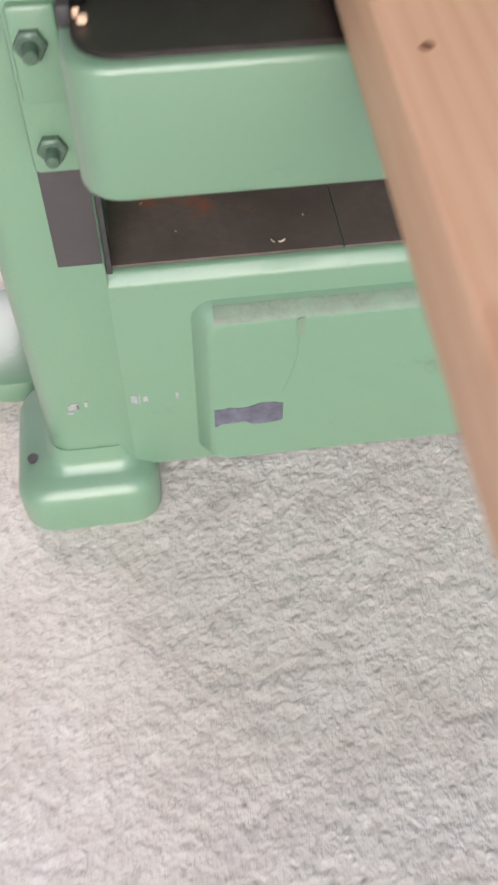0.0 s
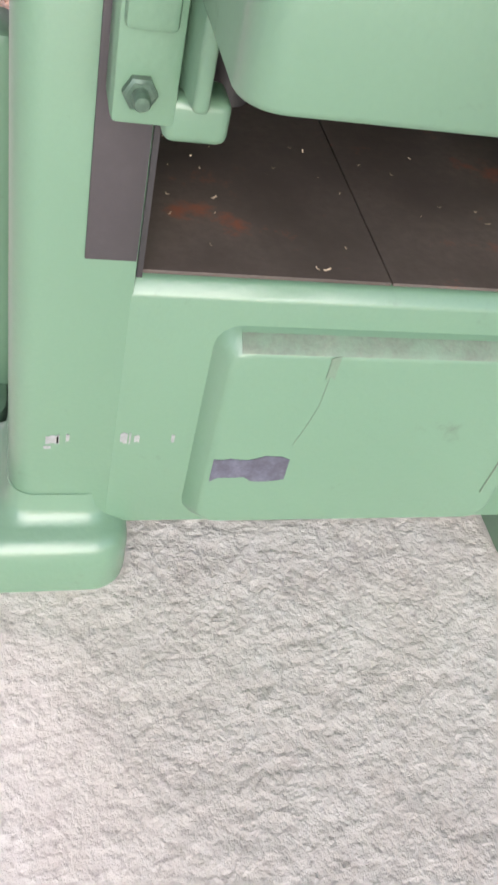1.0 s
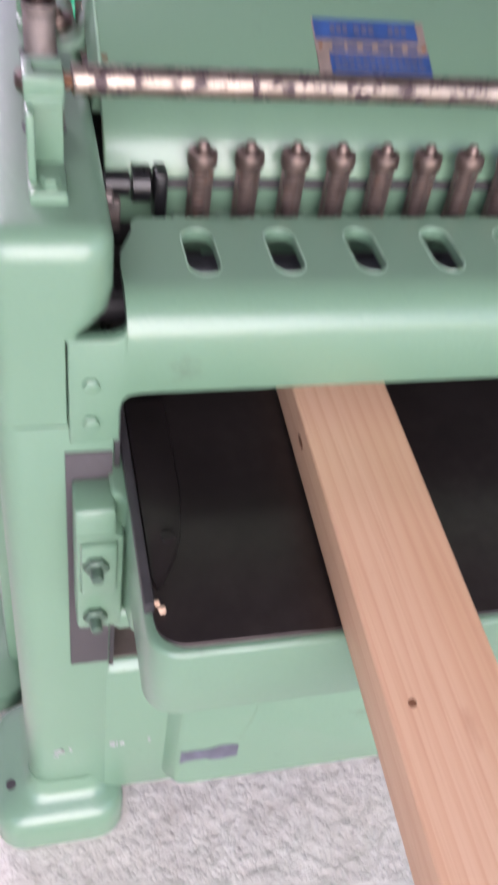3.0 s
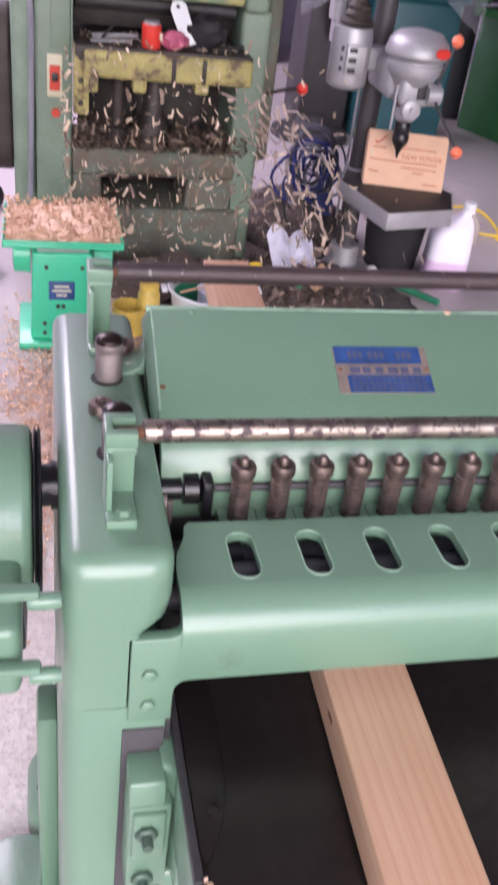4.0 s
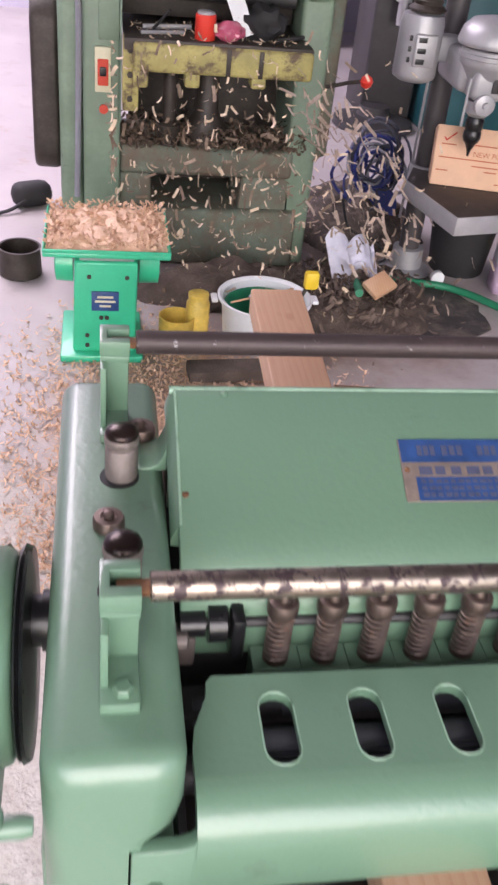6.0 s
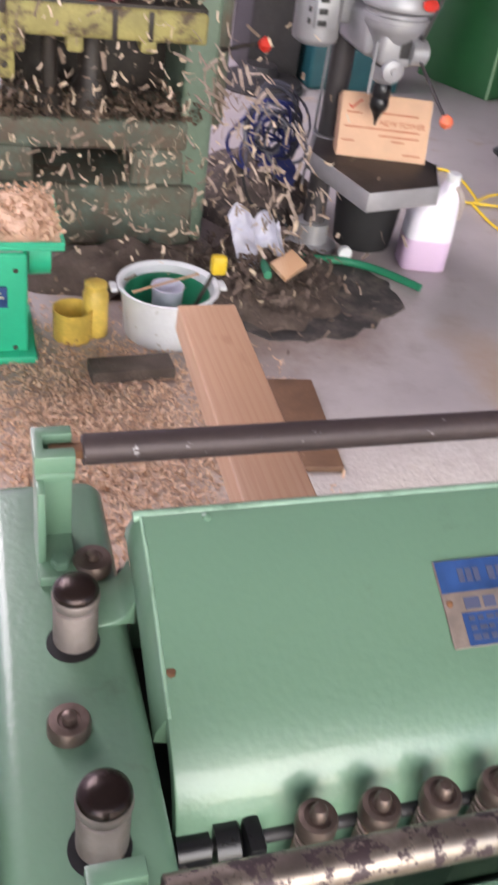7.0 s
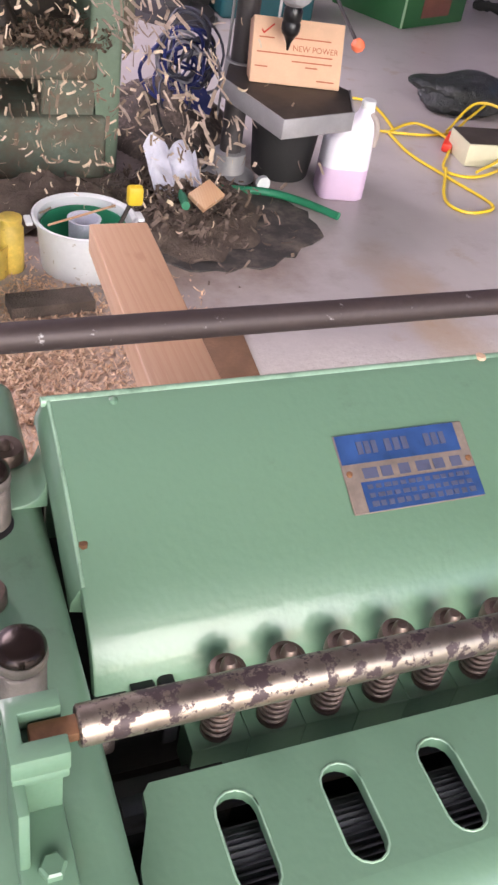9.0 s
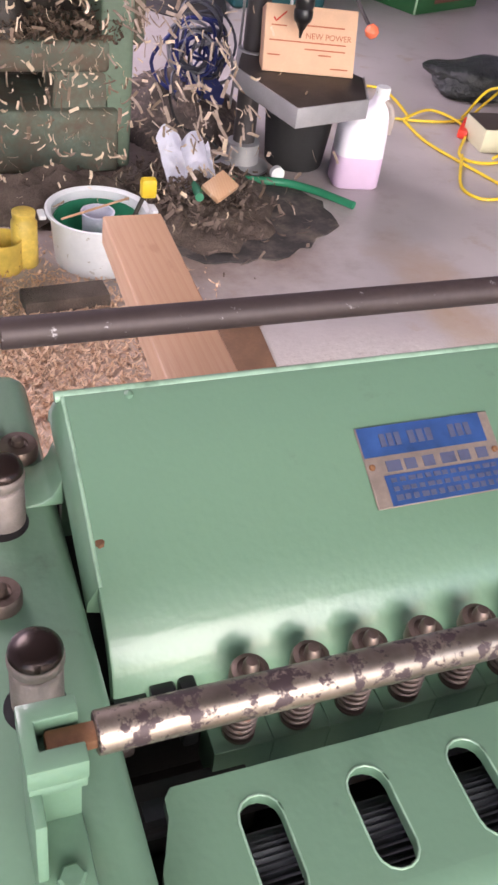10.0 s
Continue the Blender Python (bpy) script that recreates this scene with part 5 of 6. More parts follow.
single("floor_shavings", shavings(9500, spread, rng, (0.008, 0.038), 0.6, (0.10, 0.28)), SHAVING, "wood shavings strewn over the floor", "shavings", kind="stuff")
single("floor_shavings", shavings(700, lambda g: (g.gauss(-0.17, 0.07), g.gauss(1.5, 0.16), 0.004 + g.uniform(0, 0.006)), rng, (0.008, 0.028), 0.5), SHAVING, "drift of wood shavings on the floor", "shavings", kind="stuff")
single("pile_shavings", shavings(1500, lambda g: (lambda a, r: (1.05 + 0.38 * r * math.cos(a), 3.05 + 0.40 * r * math.sin(a), 0.015 + 0.10 * max(0, 1 - r ** 1.4) + g.uniform(0, 0.03)))(g.uniform(0, 6.28), abs(g.gauss(0, 0.5))), rng, (0.012, 0.05), 0.9, (0.15, 0.4), (0.2, 1.6)), material("dull_shavings", (0.17, 0.125, 0.10), 0.8, var=0.5, scale=14, bump=0), "dusty shavings over the sawdust pile", "shavings", kind="stuff")


def airborne(g):
    x = min(1.35, max(0.02, g.gauss(0.55, 0.36)))
    z = max(0.06, min(1.02, g.gauss(0.62 - 0.25 * x, 0.26)))
    return (x, g.uniform(2.75, 3.28), z)


def plume(g):
    """Along the throw from the old planer's outlet down to the pile."""
    u = g.random()
    wide = 0.06 + 0.10 * u
    return (0.80 + 0.42 * u + g.gauss(0, wide), 3.12 - 0.10 * u + g.gauss(0, 0.10), max(0.05, 0.80 - 0.68 * u ** 1.2 + g.gauss(0, wide)))


CHIPBROWN = material("brown_shavings", (0.50, 0.38, 0.29), 0.8, var=0.5, scale=9, bump=0, hue=(0.62, 0.50, 0.43))
# shaded copy of the flying shavings: the shade is in the colour
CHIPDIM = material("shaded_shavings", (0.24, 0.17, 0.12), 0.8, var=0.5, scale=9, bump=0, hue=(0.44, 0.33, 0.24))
single("flying_shavings", shavings(480, airborne, rng, (0.008, 0.048), 1.6, (0.10, 0.34), (0.4, 2.3)), SHAVING_FLY, "pale wood shavings thrown through the air", "shavings", kind="stuff")
single("rising_shavings", shavings(210, plume, rng, (0.018, 0.075), 1.6, (0.10, 0.24), (0.1, 0.9), (0.5, -0.1, -0.75)), CHIPBROWN, "brown shavings thrown down onto the sawdust pile", "shavings", kind="stuff")
single("dim_shavings", shavings(300, airborne, rng, (0.015, 0.06), 1.6, (0.12, 0.3), (0.2, 1.2)), CHIPDIM, "shavings thrown through the air, their shade put into the colour", "shavings", kind="stuff")
single("table_shavings", shavings(150, lambda g: (g.uniform(0.09, 0.78), g.uniform(3.27, 3.56), 0.972 + g.uniform(0, 0.012)), rng, (0.010, 0.035), 0.5), SHAVING_FLY, "shavings on the old planer's table", "shavings", kind="stuff")
# brown dusty shavings, darkened further for the shade below the old table
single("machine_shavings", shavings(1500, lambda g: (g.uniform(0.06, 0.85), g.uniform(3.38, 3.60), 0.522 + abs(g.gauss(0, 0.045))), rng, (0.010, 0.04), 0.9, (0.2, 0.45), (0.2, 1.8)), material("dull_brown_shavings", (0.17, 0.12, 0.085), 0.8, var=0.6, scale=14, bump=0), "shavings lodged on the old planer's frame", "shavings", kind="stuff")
single("tray_chips", shavings(34, lambda g: (g.uniform(0.08, 0.6), g.uniform(0.03, 0.3), 0.4525 + g.uniform(0, 0.002)), rng, (0.003, 0.009), 0.4), SHAVING_FLY, "crumbs of wood on the planer's oily base plate", "chips", kind="stuff")

# ---- the drill press with its box ----
drill = thing("drill_press", (1.39, 3.41, 0), "grey bench drill press with orange ball handles", "drill press")
part("foot_flange", lathe([(0.12, 0), (0.12, 0.02), (0.075, 0.035), (0.07, 0.12), (0.052, 0.125)], 32, (1.39, 3.41, 0)), ALU, drill)
part("column", lathe([(0.047, 0.1), (0.047, 1.28)], 32, (1.39, 3.41, 0)), STRIP, drill, "dark steel column")
part("table_collar", lathe([(0.065, 0.42), (0.068, 0.425), (0.068, 0.50), (0.065, 0.505)], 28, (1.39, 3.41, 0)), ALU, drill)
tp = [(1.245, 3.20), (1.335, 2.79), (1.65, 2.87), (1.74, 3.10), (1.62, 3.42), (1.36, 3.46)]
part("drill_table", joined(prism(tp, "z", 0.445, 0.50, 0.006, 2)), GREASE, drill, "oily cast drill table")
rim_pts = [(1.242, 3.203), (1.333, 2.785), (1.652, 2.866), (1.743, 3.10)]
part("table_rim", joined(*[moved(box(-0.003, (Vector((*b_, 0)) - Vector((*a_, 0))).length + 0.003, -0.004, 0.004, 0.43, 0.503, 0.002), Matrix.Translation((*a_, 0)) @ Matrix.Rotation(math.atan2(b_[1] - a_[1], b_[0] - a_[0]), 4, "Z")) for a_, b_ in zip(rim_pts, rim_pts[1:])]), ALU, drill)
dh = Vector((1.452, 3.12, 0))
part("head_dome", lathe([(0.130, 1.062), (0.134, 1.066), (0.134, 1.082), (0.122, 1.122), (0.092, 1.152), (0.04, 1.164), (0.001, 1.165)], 36, dh), ALU, drill, "domed grey pulley cover", smooth=60)
part("head_body", joined(lathe([(0.064, 0.92), (0.080, 0.95), (0.100, 0.985), (0.112, 0.998), (0.112, 1.018), (0.119, 1.021), (0.119, 1.036), (0.112, 1.039), (0.112, 1.050), (0.126, 1.058)], 36, dh), box(dh.x - 0.068, dh.x + 0.068, dh.y - 0.078, dh.y + 0.10, 0.872, 1.0, 0.022, 3), box(1.35, 1.44, 3.12, 3.42, 0.88, 1.03, 0.03, 3)), ALU, drill, smooth=50)
part("depth_window", box(dh.x + 0.004, dh.x + 0.044, dh.y - 0.083, dh.y - 0.076, 0.905, 0.985, 0.003), IRON, drill)
part("quill_boss", joined(lathe([(0.030, -0.012), (0.040, -0.008), (0.040, 0.02)], 24, (dh.x - 0.012, dh.y - 0.085, 0.862), "y"), lathe([(0.012, -0.022), (0.014, -0.012)], 12, (dh.x - 0.012, dh.y - 0.085, 0.862), "y")), ALU, drill)
part("depth_rod", tube([(dh.x - 0.075, dh.y - 0.05, 0.77), (dh.x - 0.075, dh.y - 0.05, 0.95)], 0.006, 8), ALU, drill)
part("quill", lathe([(0.035, 0.80), (0.05, 0.815), (0.052, 0.86)], 24, dh), ALU, drill)
part("chuck", lathe([(0.004, 0.640), (0.009, 0.665), (0.024, 0.694), (0.031, 0.700), (0.036, 0.715), (0.036, 0.738), (0.033, 0.742), (0.033, 0.748), (0.036, 0.752), (0.036, 0.785), (0.025, 0.805)], 24, dh), BLACK, drill, "dark drill chuck")
part("red_badge", moved(lathe([(0.035, 0), (0.034, 0.004), (0.03, 0.006)], 20), Matrix.Translation(dh + Vector((0.066, -0.116, 1.094))) @ Euler((radians(65), 0, radians(30))).to_matrix().to_4x4() @ Matrix.Diagonal((1.3, 0.6, 1, 1))), RED, drill)
part("motor", joined(lathe([(0.06, 0.87), (0.085, 0.885), (0.088, 0.90), (0.088, 1.09), (0.08, 1.12), (0.03, 1.13)], 32, (1.235, 3.34, 0)), box(1.19, 1.28, 3.24, 3.26, 0.94, 1.06, 0.006), box(1.28, 1.40, 3.31, 3.38, 0.95, 1.05, 0.01)), ALU, drill, "grey cylindrical motor", smooth=60)
for z in (0.96, 1.0, 1.04):
    part("motor_slot", box(1.172, 1.184, 3.268, 3.275, z - 0.01, z + 0.01, 0.002), BLACK, drill)
    part("motor_slot", box(1.20, 1.235, 3.236, 3.242, z - 0.01, z + 0.01, 0.002), BLACK, drill)
part("belt_pulley", joined(lathe([(0.07, 1.13), (0.075, 1.14), (0.055, 1.155), (0.06, 1.17), (0.045, 1.185), (0.05, 1.20), (0.03, 1.22), (0.03, 1.26)], 28, (1.245, 3.34, 0))), GREASE, drill)
hub = Vector((1.53, 3.06, 0.925))
part("feed_hub", lathe([(0.045, -0.03), (0.045, 0.03), (0.03, 0.04)], 20, hub, "x"), ALU, drill)
for end in ((1.585, 2.82, 0.758), (1.575, 3.02, 1.145), (1.60, 3.3, 0.86)):
    v = Vector(end)
    part("feed_handle", tube([hub, v], 0.0065, 8), STRIP, drill)
    part("handle_knob", lathe([(0.003, -0.026), (0.02, -0.016), (0.026, 0), (0.02, 0.016), (0.003, 0.026)], 18, v), ORANGE, drill, "orange ball knob")

carton_m = Matrix.Translation((1.51, 3.125, 0.504)) @ Matrix.Rotation(radians(-14), 4, "Z") @ Matrix.Rotation(radians(-24), 4, "X")
carton = thing("cardboard_box", (1.50, 3.10, 0.503), "tan cardboard box with red print, leaning on the drill table", "box")
part("carton", moved(box(-0.18, 0.18, 0.0, 0.10, 0.0, 0.24, 0.003), carton_m), CARD, carton)
text_m = carton_m @ Matrix.Rotation(radians(90), 4, "X")
part("print_words", letters("NEW POWER", 0.030, text_m @ Matrix.Translation((0.07, 0.135, 0.0008)), 0.0004), CARDPRINT, carton)
part("check_mark", joined(*[moved(box(-l_ / 2, l_ / 2, -0.003, 0.003, 0.0002, 0.0012), text_m @ Matrix.Translation((cx, cy, 0)) @ Matrix.Rotation(radians(a), 4, "Z")) for l_, cx, cy, a in ((0.018, -0.142, 0.185, -50), (0.05, -0.118, 0.198, 42))]), REDINK, carton)
for cx, cy, w in ((0.05, 0.172, 0.16), (-0.01, 0.112, 0.30), (0.06, 0.088, 0.16), (-0.14, 0.06, 0.05), (0.12, 0.025, 0.07), (-0.125, 0.165, 0.06), (0.06, 0.07, 0.05)):
    part("print_bar", moved(box(cx - w / 2, cx + w / 2, cy - 0.0025, cy + 0.0025, 0.0002, 0.0010), text_m), CARDPRINT, carton)

bucket = thing("black_bucket", (1.66, 3.44, 0), "black plastic bucket under the drill table", "bucket")
part("bucket_body", lathe([(0.125, 0), (0.13, 0.008), (0.16, 0.30), (0.168, 0.305), (0.155, 0.305), (0.125, 0.02), (0.001, 0.015)], 36, (1.66, 3.46, 0)), RUBBER, bucket)
single("bottle_cap", lathe([(0.03, 0), (0.03, 0.025), (0.024, 0.03)], 20, (1.49, 3.22, 0.05), "y"), WHITE, "pale round cap lying beside the bucket", "cap")

jug = thing("plastic_jug", (1.84, 3.22, 0), "milky plastic jug, a third full of pinkish liquid", "jug")
jug_m = pose(1.85, 3.22, 0, 0, 0, -12)


def jug_shape(levels):
    bm = bmesh.new()
    rings = []
    for z, hx, hy, off in levels:
        rings.append([bm.verts.new((p[0], p[1], z)) for p in rounded(-hx + off, hx + off, -hy, hy, min(hx, hy) * 0.55, 5)])
    for p, q in zip(rings, rings[1:]):
        for k in range(len(p)):
            bm.faces.new((p[k], p[(k + 1) % len(p)], q[(k + 1) % len(p)], q[k]))
    bm.faces.new(rings[0][::-1]), bm.faces.new(rings[-1])
    return moved(bm, jug_m)


part("jug_lower", jug_shape([(0.0, 0.094, 0.07, 0), (0.012, 0.104, 0.085, 0), (0.13, 0.104, 0.085, 0), (0.145, 0.104, 0.085, 0)]), JUGPINK, jug, smooth=60)
part("jug_body", jug_shape([(0.145, 0.104, 0.085, 0), (0.26, 0.099, 0.084, 0), (0.30, 0.082, 0.074, 0.015), (0.335, 0.056, 0.055, 0.038), (0.36, 0.034, 0.036, 0.054), (0.392, 0.027, 0.027, 0.056)]), JUGWHITE, jug, smooth=60)
part("jug_cap", moved(lathe([(0.030, 0.388), (0.031, 0.392), (0.031, 0.420), (0.027, 0.425)], 24, (0.056, 0, 0)), jug_m), WHITE, jug)
part("jug_handle", moved(tube(smooth_path([(0.07, -0.02, 0.372), (0.092, -0.035, 0.352), (0.102, -0.045, 0.31), (0.100, -0.045, 0.245)]), 0.014, 10), jug_m), material("smoky_handle_plastic", (0.42, 0.36, 0.33), 0.4, var=0.2), jug)

coil_thing = thing("hose_coil", (1.32, 3.9, 0), "tangled coil of blue and grey tubing", "coil")
rng = random.Random(5)
for k in range(22):
    cx, cz, rr = 1.30 + rng.gauss(0, 0.035), 0.33 + rng.gauss(0, 0.04), rng.uniform(0.07, 0.155)
    y0, ph, sq = 3.88 + rng.uniform(-0.05, 0.05), rng.uniform(0, 6), rng.uniform(0.75, 1.1)
    pts = [(cx + rr * math.cos(ph + 0.3 * j) * sq, y0 + 0.03 * math.sin(0.9 * j + ph), max(0.02, cz + rr * math.sin(ph + 0.3 * j))) for j in range(22)]
    part("loop", tube(pts, 0.0065 if k % 3 else 0.009, 6), (BLUEPLASTIC, DARKCABLE, GREYCABLE, DARKCABLE, BLUEPLASTIC)[k % 5], coil_thing)
part("blue_reel", lathe([(0.10, 0), (0.10, 0.03), (0.05, 0.035), (0.05, 0.08), (0.10, 0.085), (0.10, 0.11)], 28, (1.35, 3.86, 0.14), "y"), BLUEPLASTIC, coil_thing)
single("steel_wire", tube([(1.42, 3.70, 0.15), (1.36, 3.5, 0.5), (1.31, 3.36, 0.90)], 0.006, 6), ALU, "thin steel rod leaning by the drill press", "rod")
single("black_loop", tube(smooth_path([(1.08, 3.55, 0.28), (1.12, 3.5, 0.16), (1.24, 3.46, 0.12), (1.30, 3.44, 0.05), (1.27, 3.44, 0.02)]), 0.006, 6), RUBBER, "loose black cord hanging in a loop", "cord")

# ---- right of the drill press: cable, bag, boxes ----
cable_thing = thing("extension_cable", (2.6, 3.6, 0), "loops of yellow extension cable with a red plug", "cable")
part("cable_run", tube(smooth_path([(2.2, 4.35, 0.01), (2.52, 4.33, 0.01), (2.50, 3.95, 0.012), (2.44, 3.87, 0.02), (2.66, 3.98, 0.02), (2.74, 3.75, 0.015), (2.52, 3.42, 0.015), (2.68, 3.345, 0.01), (2.95, 3.5, 0.03), (3.04, 3.75, 0.16), (2.98, 3.95, 0.14), (2.74, 3.80, 0.05)]), 0.0075, 8), YELLOW, cable_thing)
part("cable_loop", tube(smooth_path([(2.15, 4.05, 0.01), (2.45, 3.88, 0.012), (2.78, 3.86, 0.012), (3.02, 4.02, 0.04), (3.30, 4.16, 0.13), (3.2, 3.9, 0.12), (2.9, 3.5, 0.05), (2.66, 3.35, 0.03)]), 0.0075, 8), YELLOW, cable_thing)
part("cable_tail", tube(smooth_path([(2.44, 3.86, 0.012), (2.43, 3.60, 0.012), (2.50, 3.32, 0.012), (2.57, 3.05, 0.01), (2.47, 2.98, 0.01), (2.37, 3.0, 0.01), (2.36, 3.13, 0.01), (2.53, 3.42, 0.02)]), 0.0075, 8), YELLOW, cable_thing)
part("plug", moved(joined(box(-0.07, 0.07, -0.025, 0.025, 0, 0.045, 0.012, 2), box(0.05, 0.11, -0.018, 0.018, 0.02, 0.06, 0.01, 2)), pose(2.70, 3.70, 0.0, 0, 0, 52)), RED, cable_thing, "red plug")
cream = thing("cream_box", (2.86, 3.5, 0), "cream plastic junction box on the floor", "box")
part("box_body", moved(box(-0.19, 0.19, 0, 0.22, 0, 0.115, 0.008), pose(2.86, 3.46, 0, 0, 0, -6)), CREAM, cream)
part("box_seam", moved(box(-0.188, 0.188, 0.002, 0.218, 0.115, 0.119, 0.002), pose(2.86, 3.46, 0, 0, 0, -6)), GREASE, cream)
wb = thing("white_bottle", (3.02, 3.58, 0.119), "slim white bottle standing on the cream box", "bottle")
part("bottle_body", lathe([(0.04, 0.119), (0.043, 0.124), (0.043, 0.30), (0.03, 0.325), (0.015, 0.335)], 24, (3.0, 3.58, 0)), WHITE, wb)
part("bottle_cap", lathe([(0.018, 0.335), (0.018, 0.365), (0.012, 0.37)], 18, (3.0, 3.58, 0)), WHITE, wb)
sack = bmesh.new()
bmesh.ops.create_icosphere(sack, subdivisions=4, radius=1)
for v in sack.verts:
    p = v.co.copy()
    p *= 1 + 0.3 * noise.noise(p * 1.5 + Vector((3, 0, 0))) + 0.10 * abs(noise.noise(p * 4))
    v.co = Vector((3.12 + 0.33 * p.x, 4.28 + 0.20 * p.y, max(0.0, 0.075 + 0.10 * p.z)))
single("dark_sack", sack, material("dark_bag_film", (0.028, 0.032, 0.032), 0.3, var=0.4, scale=9, fine=40, bump=0.7, depth=0.02), "dark grey plastic sack slumped on the floor", "sack")
rag = bmesh.new()
bmesh.ops.create_icosphere(rag, subdivisions=3, radius=1)
for v in rag.verts:
    p = v.co * (1 + 0.3 * noise.noise(v.co * 2))
    v.co = Vector((3.42 + 0.12 * p.x, 4.2 + 0.08 * p.y, max(0, 0.16 + 0.06 * p.z)))
single("blue_rag", rag, material("blue_cloth", (0.05, 0.16, 0.35), 0.8, var=0.3, scale=20), "crumpled blue rag on the sack", "rag")
single("yellow_lever", moved(box(-0.09, 0.09, -0.02, 0.02, 0, 0.04, 0.008), pose(3.38, 4.02, 0.10, 0, 10, 20)), YELLOW, "yellow plastic tool handle by the sack", "tool")
single("black_belt", tube(smooth_path([(4.45, 6.35, 0.03), (4.55, 6.2, 0.05), (4.7, 5.95, 0.04), (4.85, 5.75, 0.03), (5.2, 5.5, 0.03)]), [0.03 + 0.02 * ((k * 7) % 5) / 5 for k in range(25)], 8), RUBBER, "black rubber strip lying on the floor", "rubber strip")

# ---- machines along the back ----
cab = thing("green_cabinet", (3.5, 6.0, 0), "deep green steel machine cabinet with a reddish door panel", "cabinet")
ca, cb, cd = Vector((3.46, 5.70, 0)), Vector((3.19, 6.30, 0)), Vector((4.12, 5.97, 0))
ux, uy = (cd - ca), (cb - ca)
back_c = ca + ux + uy
part("cabinet_body", prism([tuple(ca.xy), tuple(cd.xy), tuple(back_c.xy), tuple(cb.xy)], "z", 0.0, 0.86, 0.012, 2), CABGREEN, cab)
ang = math.atan2(ux.y, ux.x)
part("cabinet_door", moved(box(0.20, 0.52, -0.004, 0.004, 0.06, 0.5, 0.003), Matrix.Translation(ca) @ Matrix.Rotation(ang, 4, "Z")), material("brown_red_panel", (0.16, 0.06, 0.045), 0.6, var=0.3), cab)
part("cabinet_edge", tube([ca + Vector((-0.004, -0.006, 0.01)), ca + Vector((-0.004, -0.006, 0.85))], 0.009, 8), material("worn_green_edge", (0.25, 0.42, 0.24), 0.5), cab)
top_m = thing("bench_machine", (3.5, 6.0, 0.86), "green and black machine head standing on the green cabinet", "machine")
part("machine_bed", prism([(2.98, 6.02), (3.42, 5.64), (4.1, 5.95), (3.7, 6.4)], "z", 0.862, 0.92, 0.01), CABGREEN, top_m)
part("machine_column", box(3.02, 3.16, 6.1, 6.4, 0.92, 1.62, 0.03, 3), CABGREEN, top_m)
for k in range(4):
    part("vent_slot", box(3.05, 3.13, 6.092, 6.102, 1.34 + 0.05 * k, 1.365 + 0.05 * k, 0.003), BLACK, top_m)
part("machine_arm", joined(box(3.16, 4.2, 6.16, 6.45, 0.93, 1.36, 0.03, 3), box(3.16, 4.2, 6.05, 6.4, 1.36, 1.66, 0.05, 3)), BLACK, top_m, "black casting with oily guards")
part("machine_wheel", lathe([(0.05, -0.05), (0.17, -0.045), (0.18, 0), (0.17, 0.03), (0.05, 0.035)], 36, (3.52, 6.0, 1.40), "y"), RUBBER, top_m)
part("cross_slide", joined(box(3.2, 3.75, 5.85, 6.1, 0.92, 0.99, 0.015, 2), box(3.62, 3.82, 5.82, 6.05, 0.99, 1.15, 0.03, 3)), CABGREEN, top_m)
for kx in (3.30, 3.44):
    part("slide_handle", tube([(kx, 5.84, 0.955), (kx - 0.02, 5.76, 0.965)], 0.010, 8), ALU, top_m)
# box added to fill the dark region between the machines
single("dark_locker", box(2.92, 3.30, 6.55, 6.95, 0.0, 1.34, 0.01), material("dark_locker_paint", (0.045, 0.045, 0.055), 0.5, var=0.3, scale=4), "dark grey box filling the dark gap behind the machines", "locker")

teal = thing("teal_machine", (2.25, 6.0, 0), "teal machine wrapped in clear plastic sheet", "machine")
part("machine_base", box(2.14, 2.80, 5.75, 6.3, 0.0, 0.95, 0.03, 3), TEAL, teal)
part("left_column", box(1.74, 2.10, 5.86, 6.3, 0.04, 1.18, 0.02, 3), IRON, teal)
# dark disc below the left head: foot and floor shadow in one
part("round_foot", lathe([(0.27, 0.0), (0.28, 0.012), (0.27, 0.05), (0.12, 0.08), (0.10, 0.14)], 36, (1.82, 5.78, 0)), IRON, teal)
part("left_head", box(1.70, 2.12, 5.7, 6.3, 1.16, 1.46, 0.07, 4), TEAL, teal, smooth=60)
part("head_ledge", box(1.76, 2.40, 5.75, 6.2, 1.44, 1.53, 0.03, 3), TEAL, teal)
part("right_head", prism([(2.14, 0.95), (2.14, 1.38), (2.22, 1.45), (2.52, 1.47), (2.76, 1.40), (2.84, 1.28), (2.84, 0.95)], "y", 5.72, 6.3, 0.03, 3), TEAL, teal)
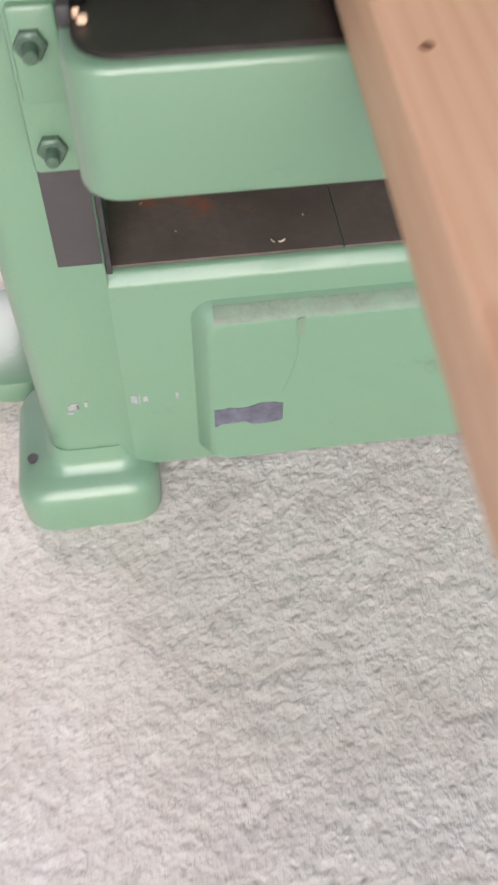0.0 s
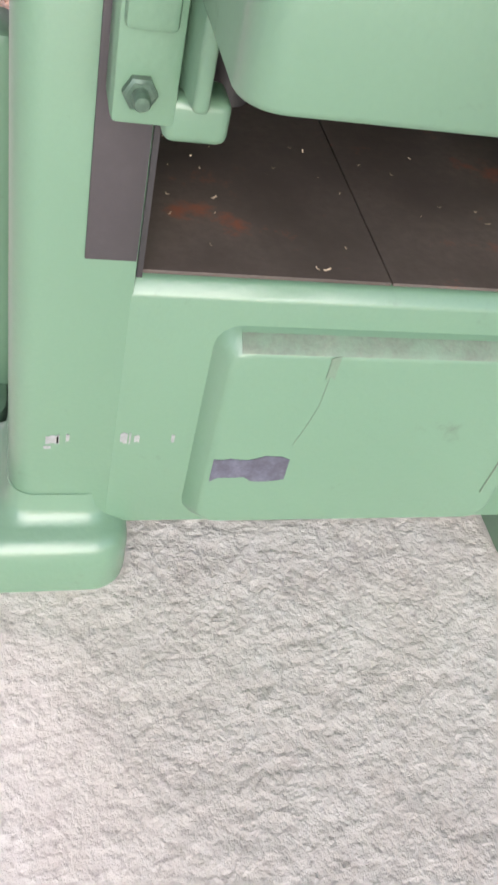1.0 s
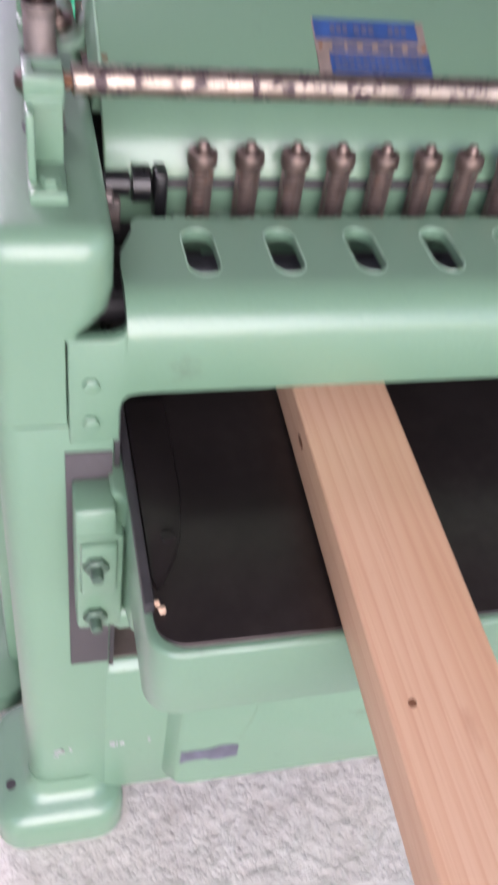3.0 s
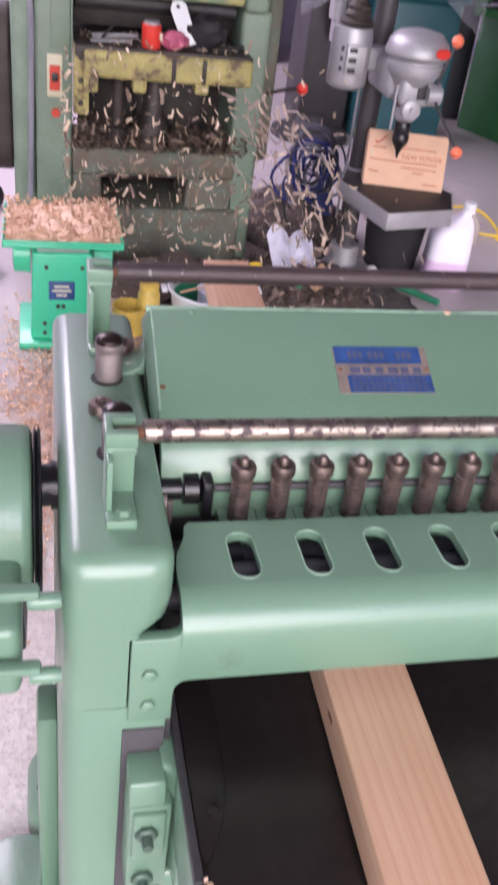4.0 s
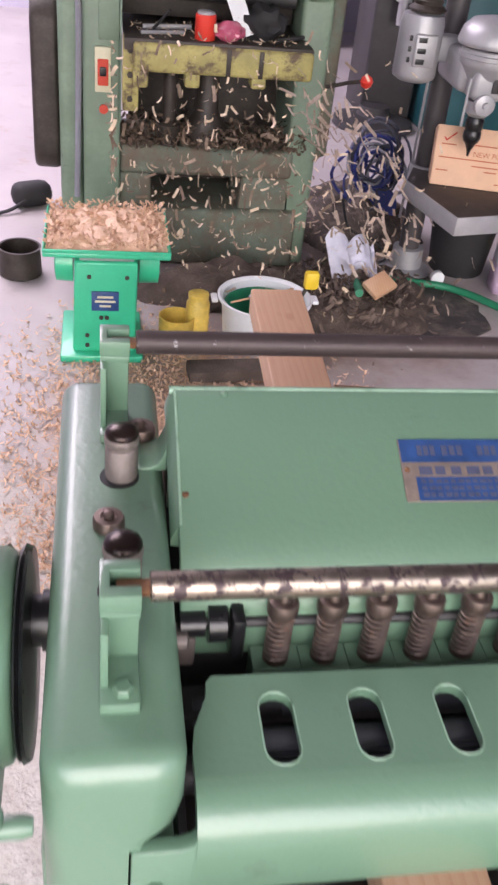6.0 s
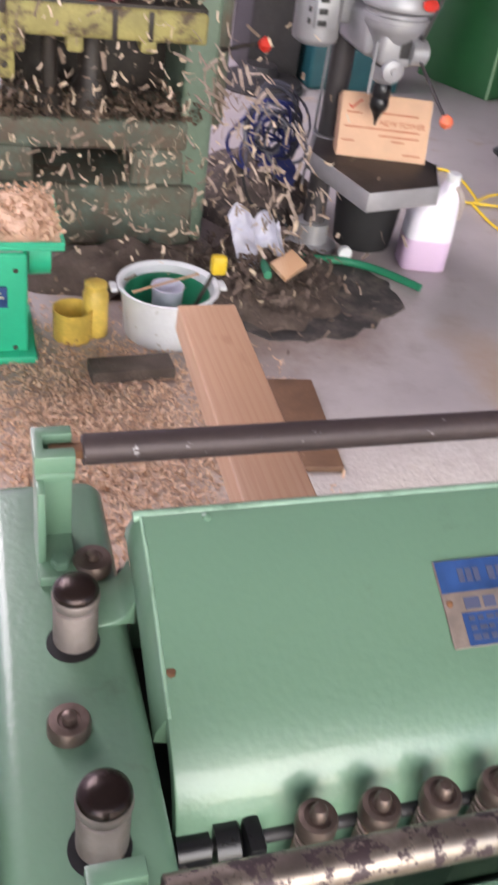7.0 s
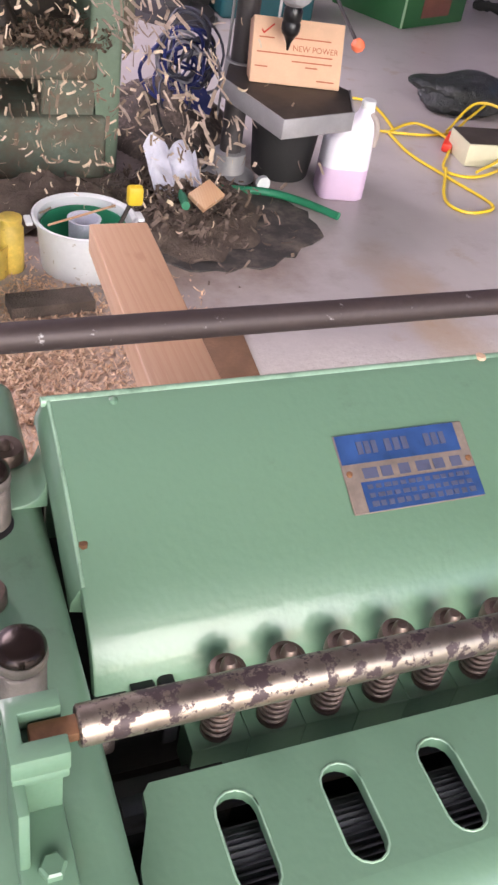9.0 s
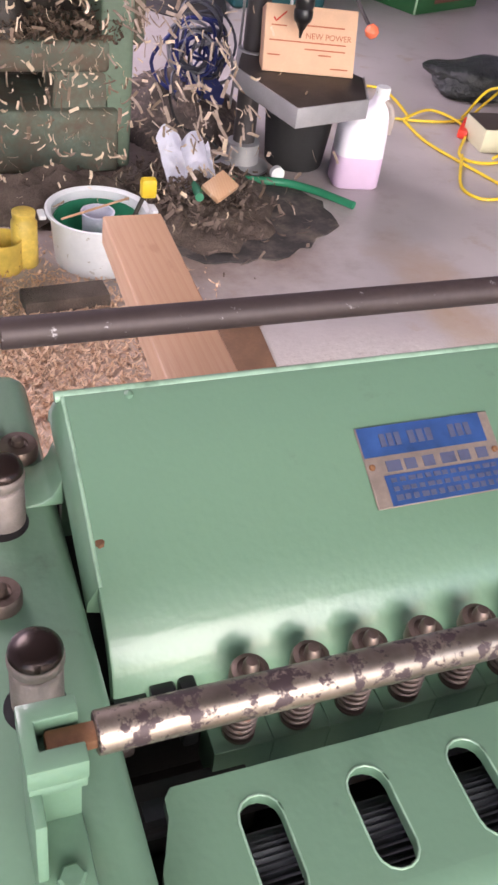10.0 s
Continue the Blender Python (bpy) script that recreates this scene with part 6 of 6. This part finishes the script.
part("spindle", joined(lathe([(0.05, 0.80), (0.055, 0.84), (0.055, 1.10), (0.06, 1.16)], 20, (1.88, 5.72, 0)), lathe([(0.025, 0.66), (0.03, 0.70), (0.03, 0.80)], 16, (1.88, 5.72, 0))), ALU, teal)
sheet = bmesh.new()
bmesh.ops.create_grid(sheet, x_segments=110, y_segments=90, size=0.5)
for v in sheet.verts:
    u, w = v.co.x + 0.5, v.co.y + 0.5
    x = 1.62 + 1.26 * u
    env = 1.50 - 0.22 * max(0, u - 0.72) / 0.28 - 0.10 * max(0, 0.12 - u) / 0.12
    y = 6.1 - 0.48 * min(1, w * 2.6)
    fall = 0.62 if u < 0.30 else (0.42 if u < 0.42 else 0.42 + 0.22 * (u - 0.42))
    z = env + 0.02 if w < 0.35 else env + 0.02 - (w - 0.35) / 0.65 * (fall + 0.10 * noise.noise(Vector((u * 4, 2, 0))))
    x -= 0.10 * max(0, 0.3 - u) * max(0, w - 0.35)
    n3 = noise.noise(Vector((u * 5, w * 6, 0))) * 0.05 + abs(noise.noise(Vector((u * 11 + w * 3, w * 6, 3)))) * 0.07 + abs(noise.noise(Vector((u * 25, w * 14, 7)))) * 0.03
    v.co = Vector((x, y + n3 - 0.03, z + n3 * 0.5))
sheet_ob = part("plastic_sheet", sheet, FOIL, teal, "clear crumpled plastic sheet", smooth=80)
torch = thing("yellow_torch", (1.98, 5.65, 1.3), "black and yellow torch on the teal machine", "torch")
part("torch_body", lathe([(0.03, -0.14), (0.03, -0.02)], 18, (1.97, 5.58, 1.275), "x"), BLACK, torch)
part("torch_head", lathe([(0.03, -0.02), (0.034, 0.0), (0.034, 0.12)], 18, (1.97, 5.58, 1.275), "x"), YELLOW, torch)
single("steel_cabinet", box(2.85, 3.72, 8.6, 8.92, 0.0, 2.3, 0.01), material("grey_blue_steel", (0.22, 0.24, 0.32), 0.5, var=0.1), "tall grey-blue steel cabinet against the wall", "cabinet")
single("dark_bench", box(1.2, 2.1, 8.2, 8.8, 0.0, 0.92, 0.01), material("dark_bench_paint", (0.06, 0.06, 0.07), 0.6, var=0.3), "dark low bench against the wall", "bench")
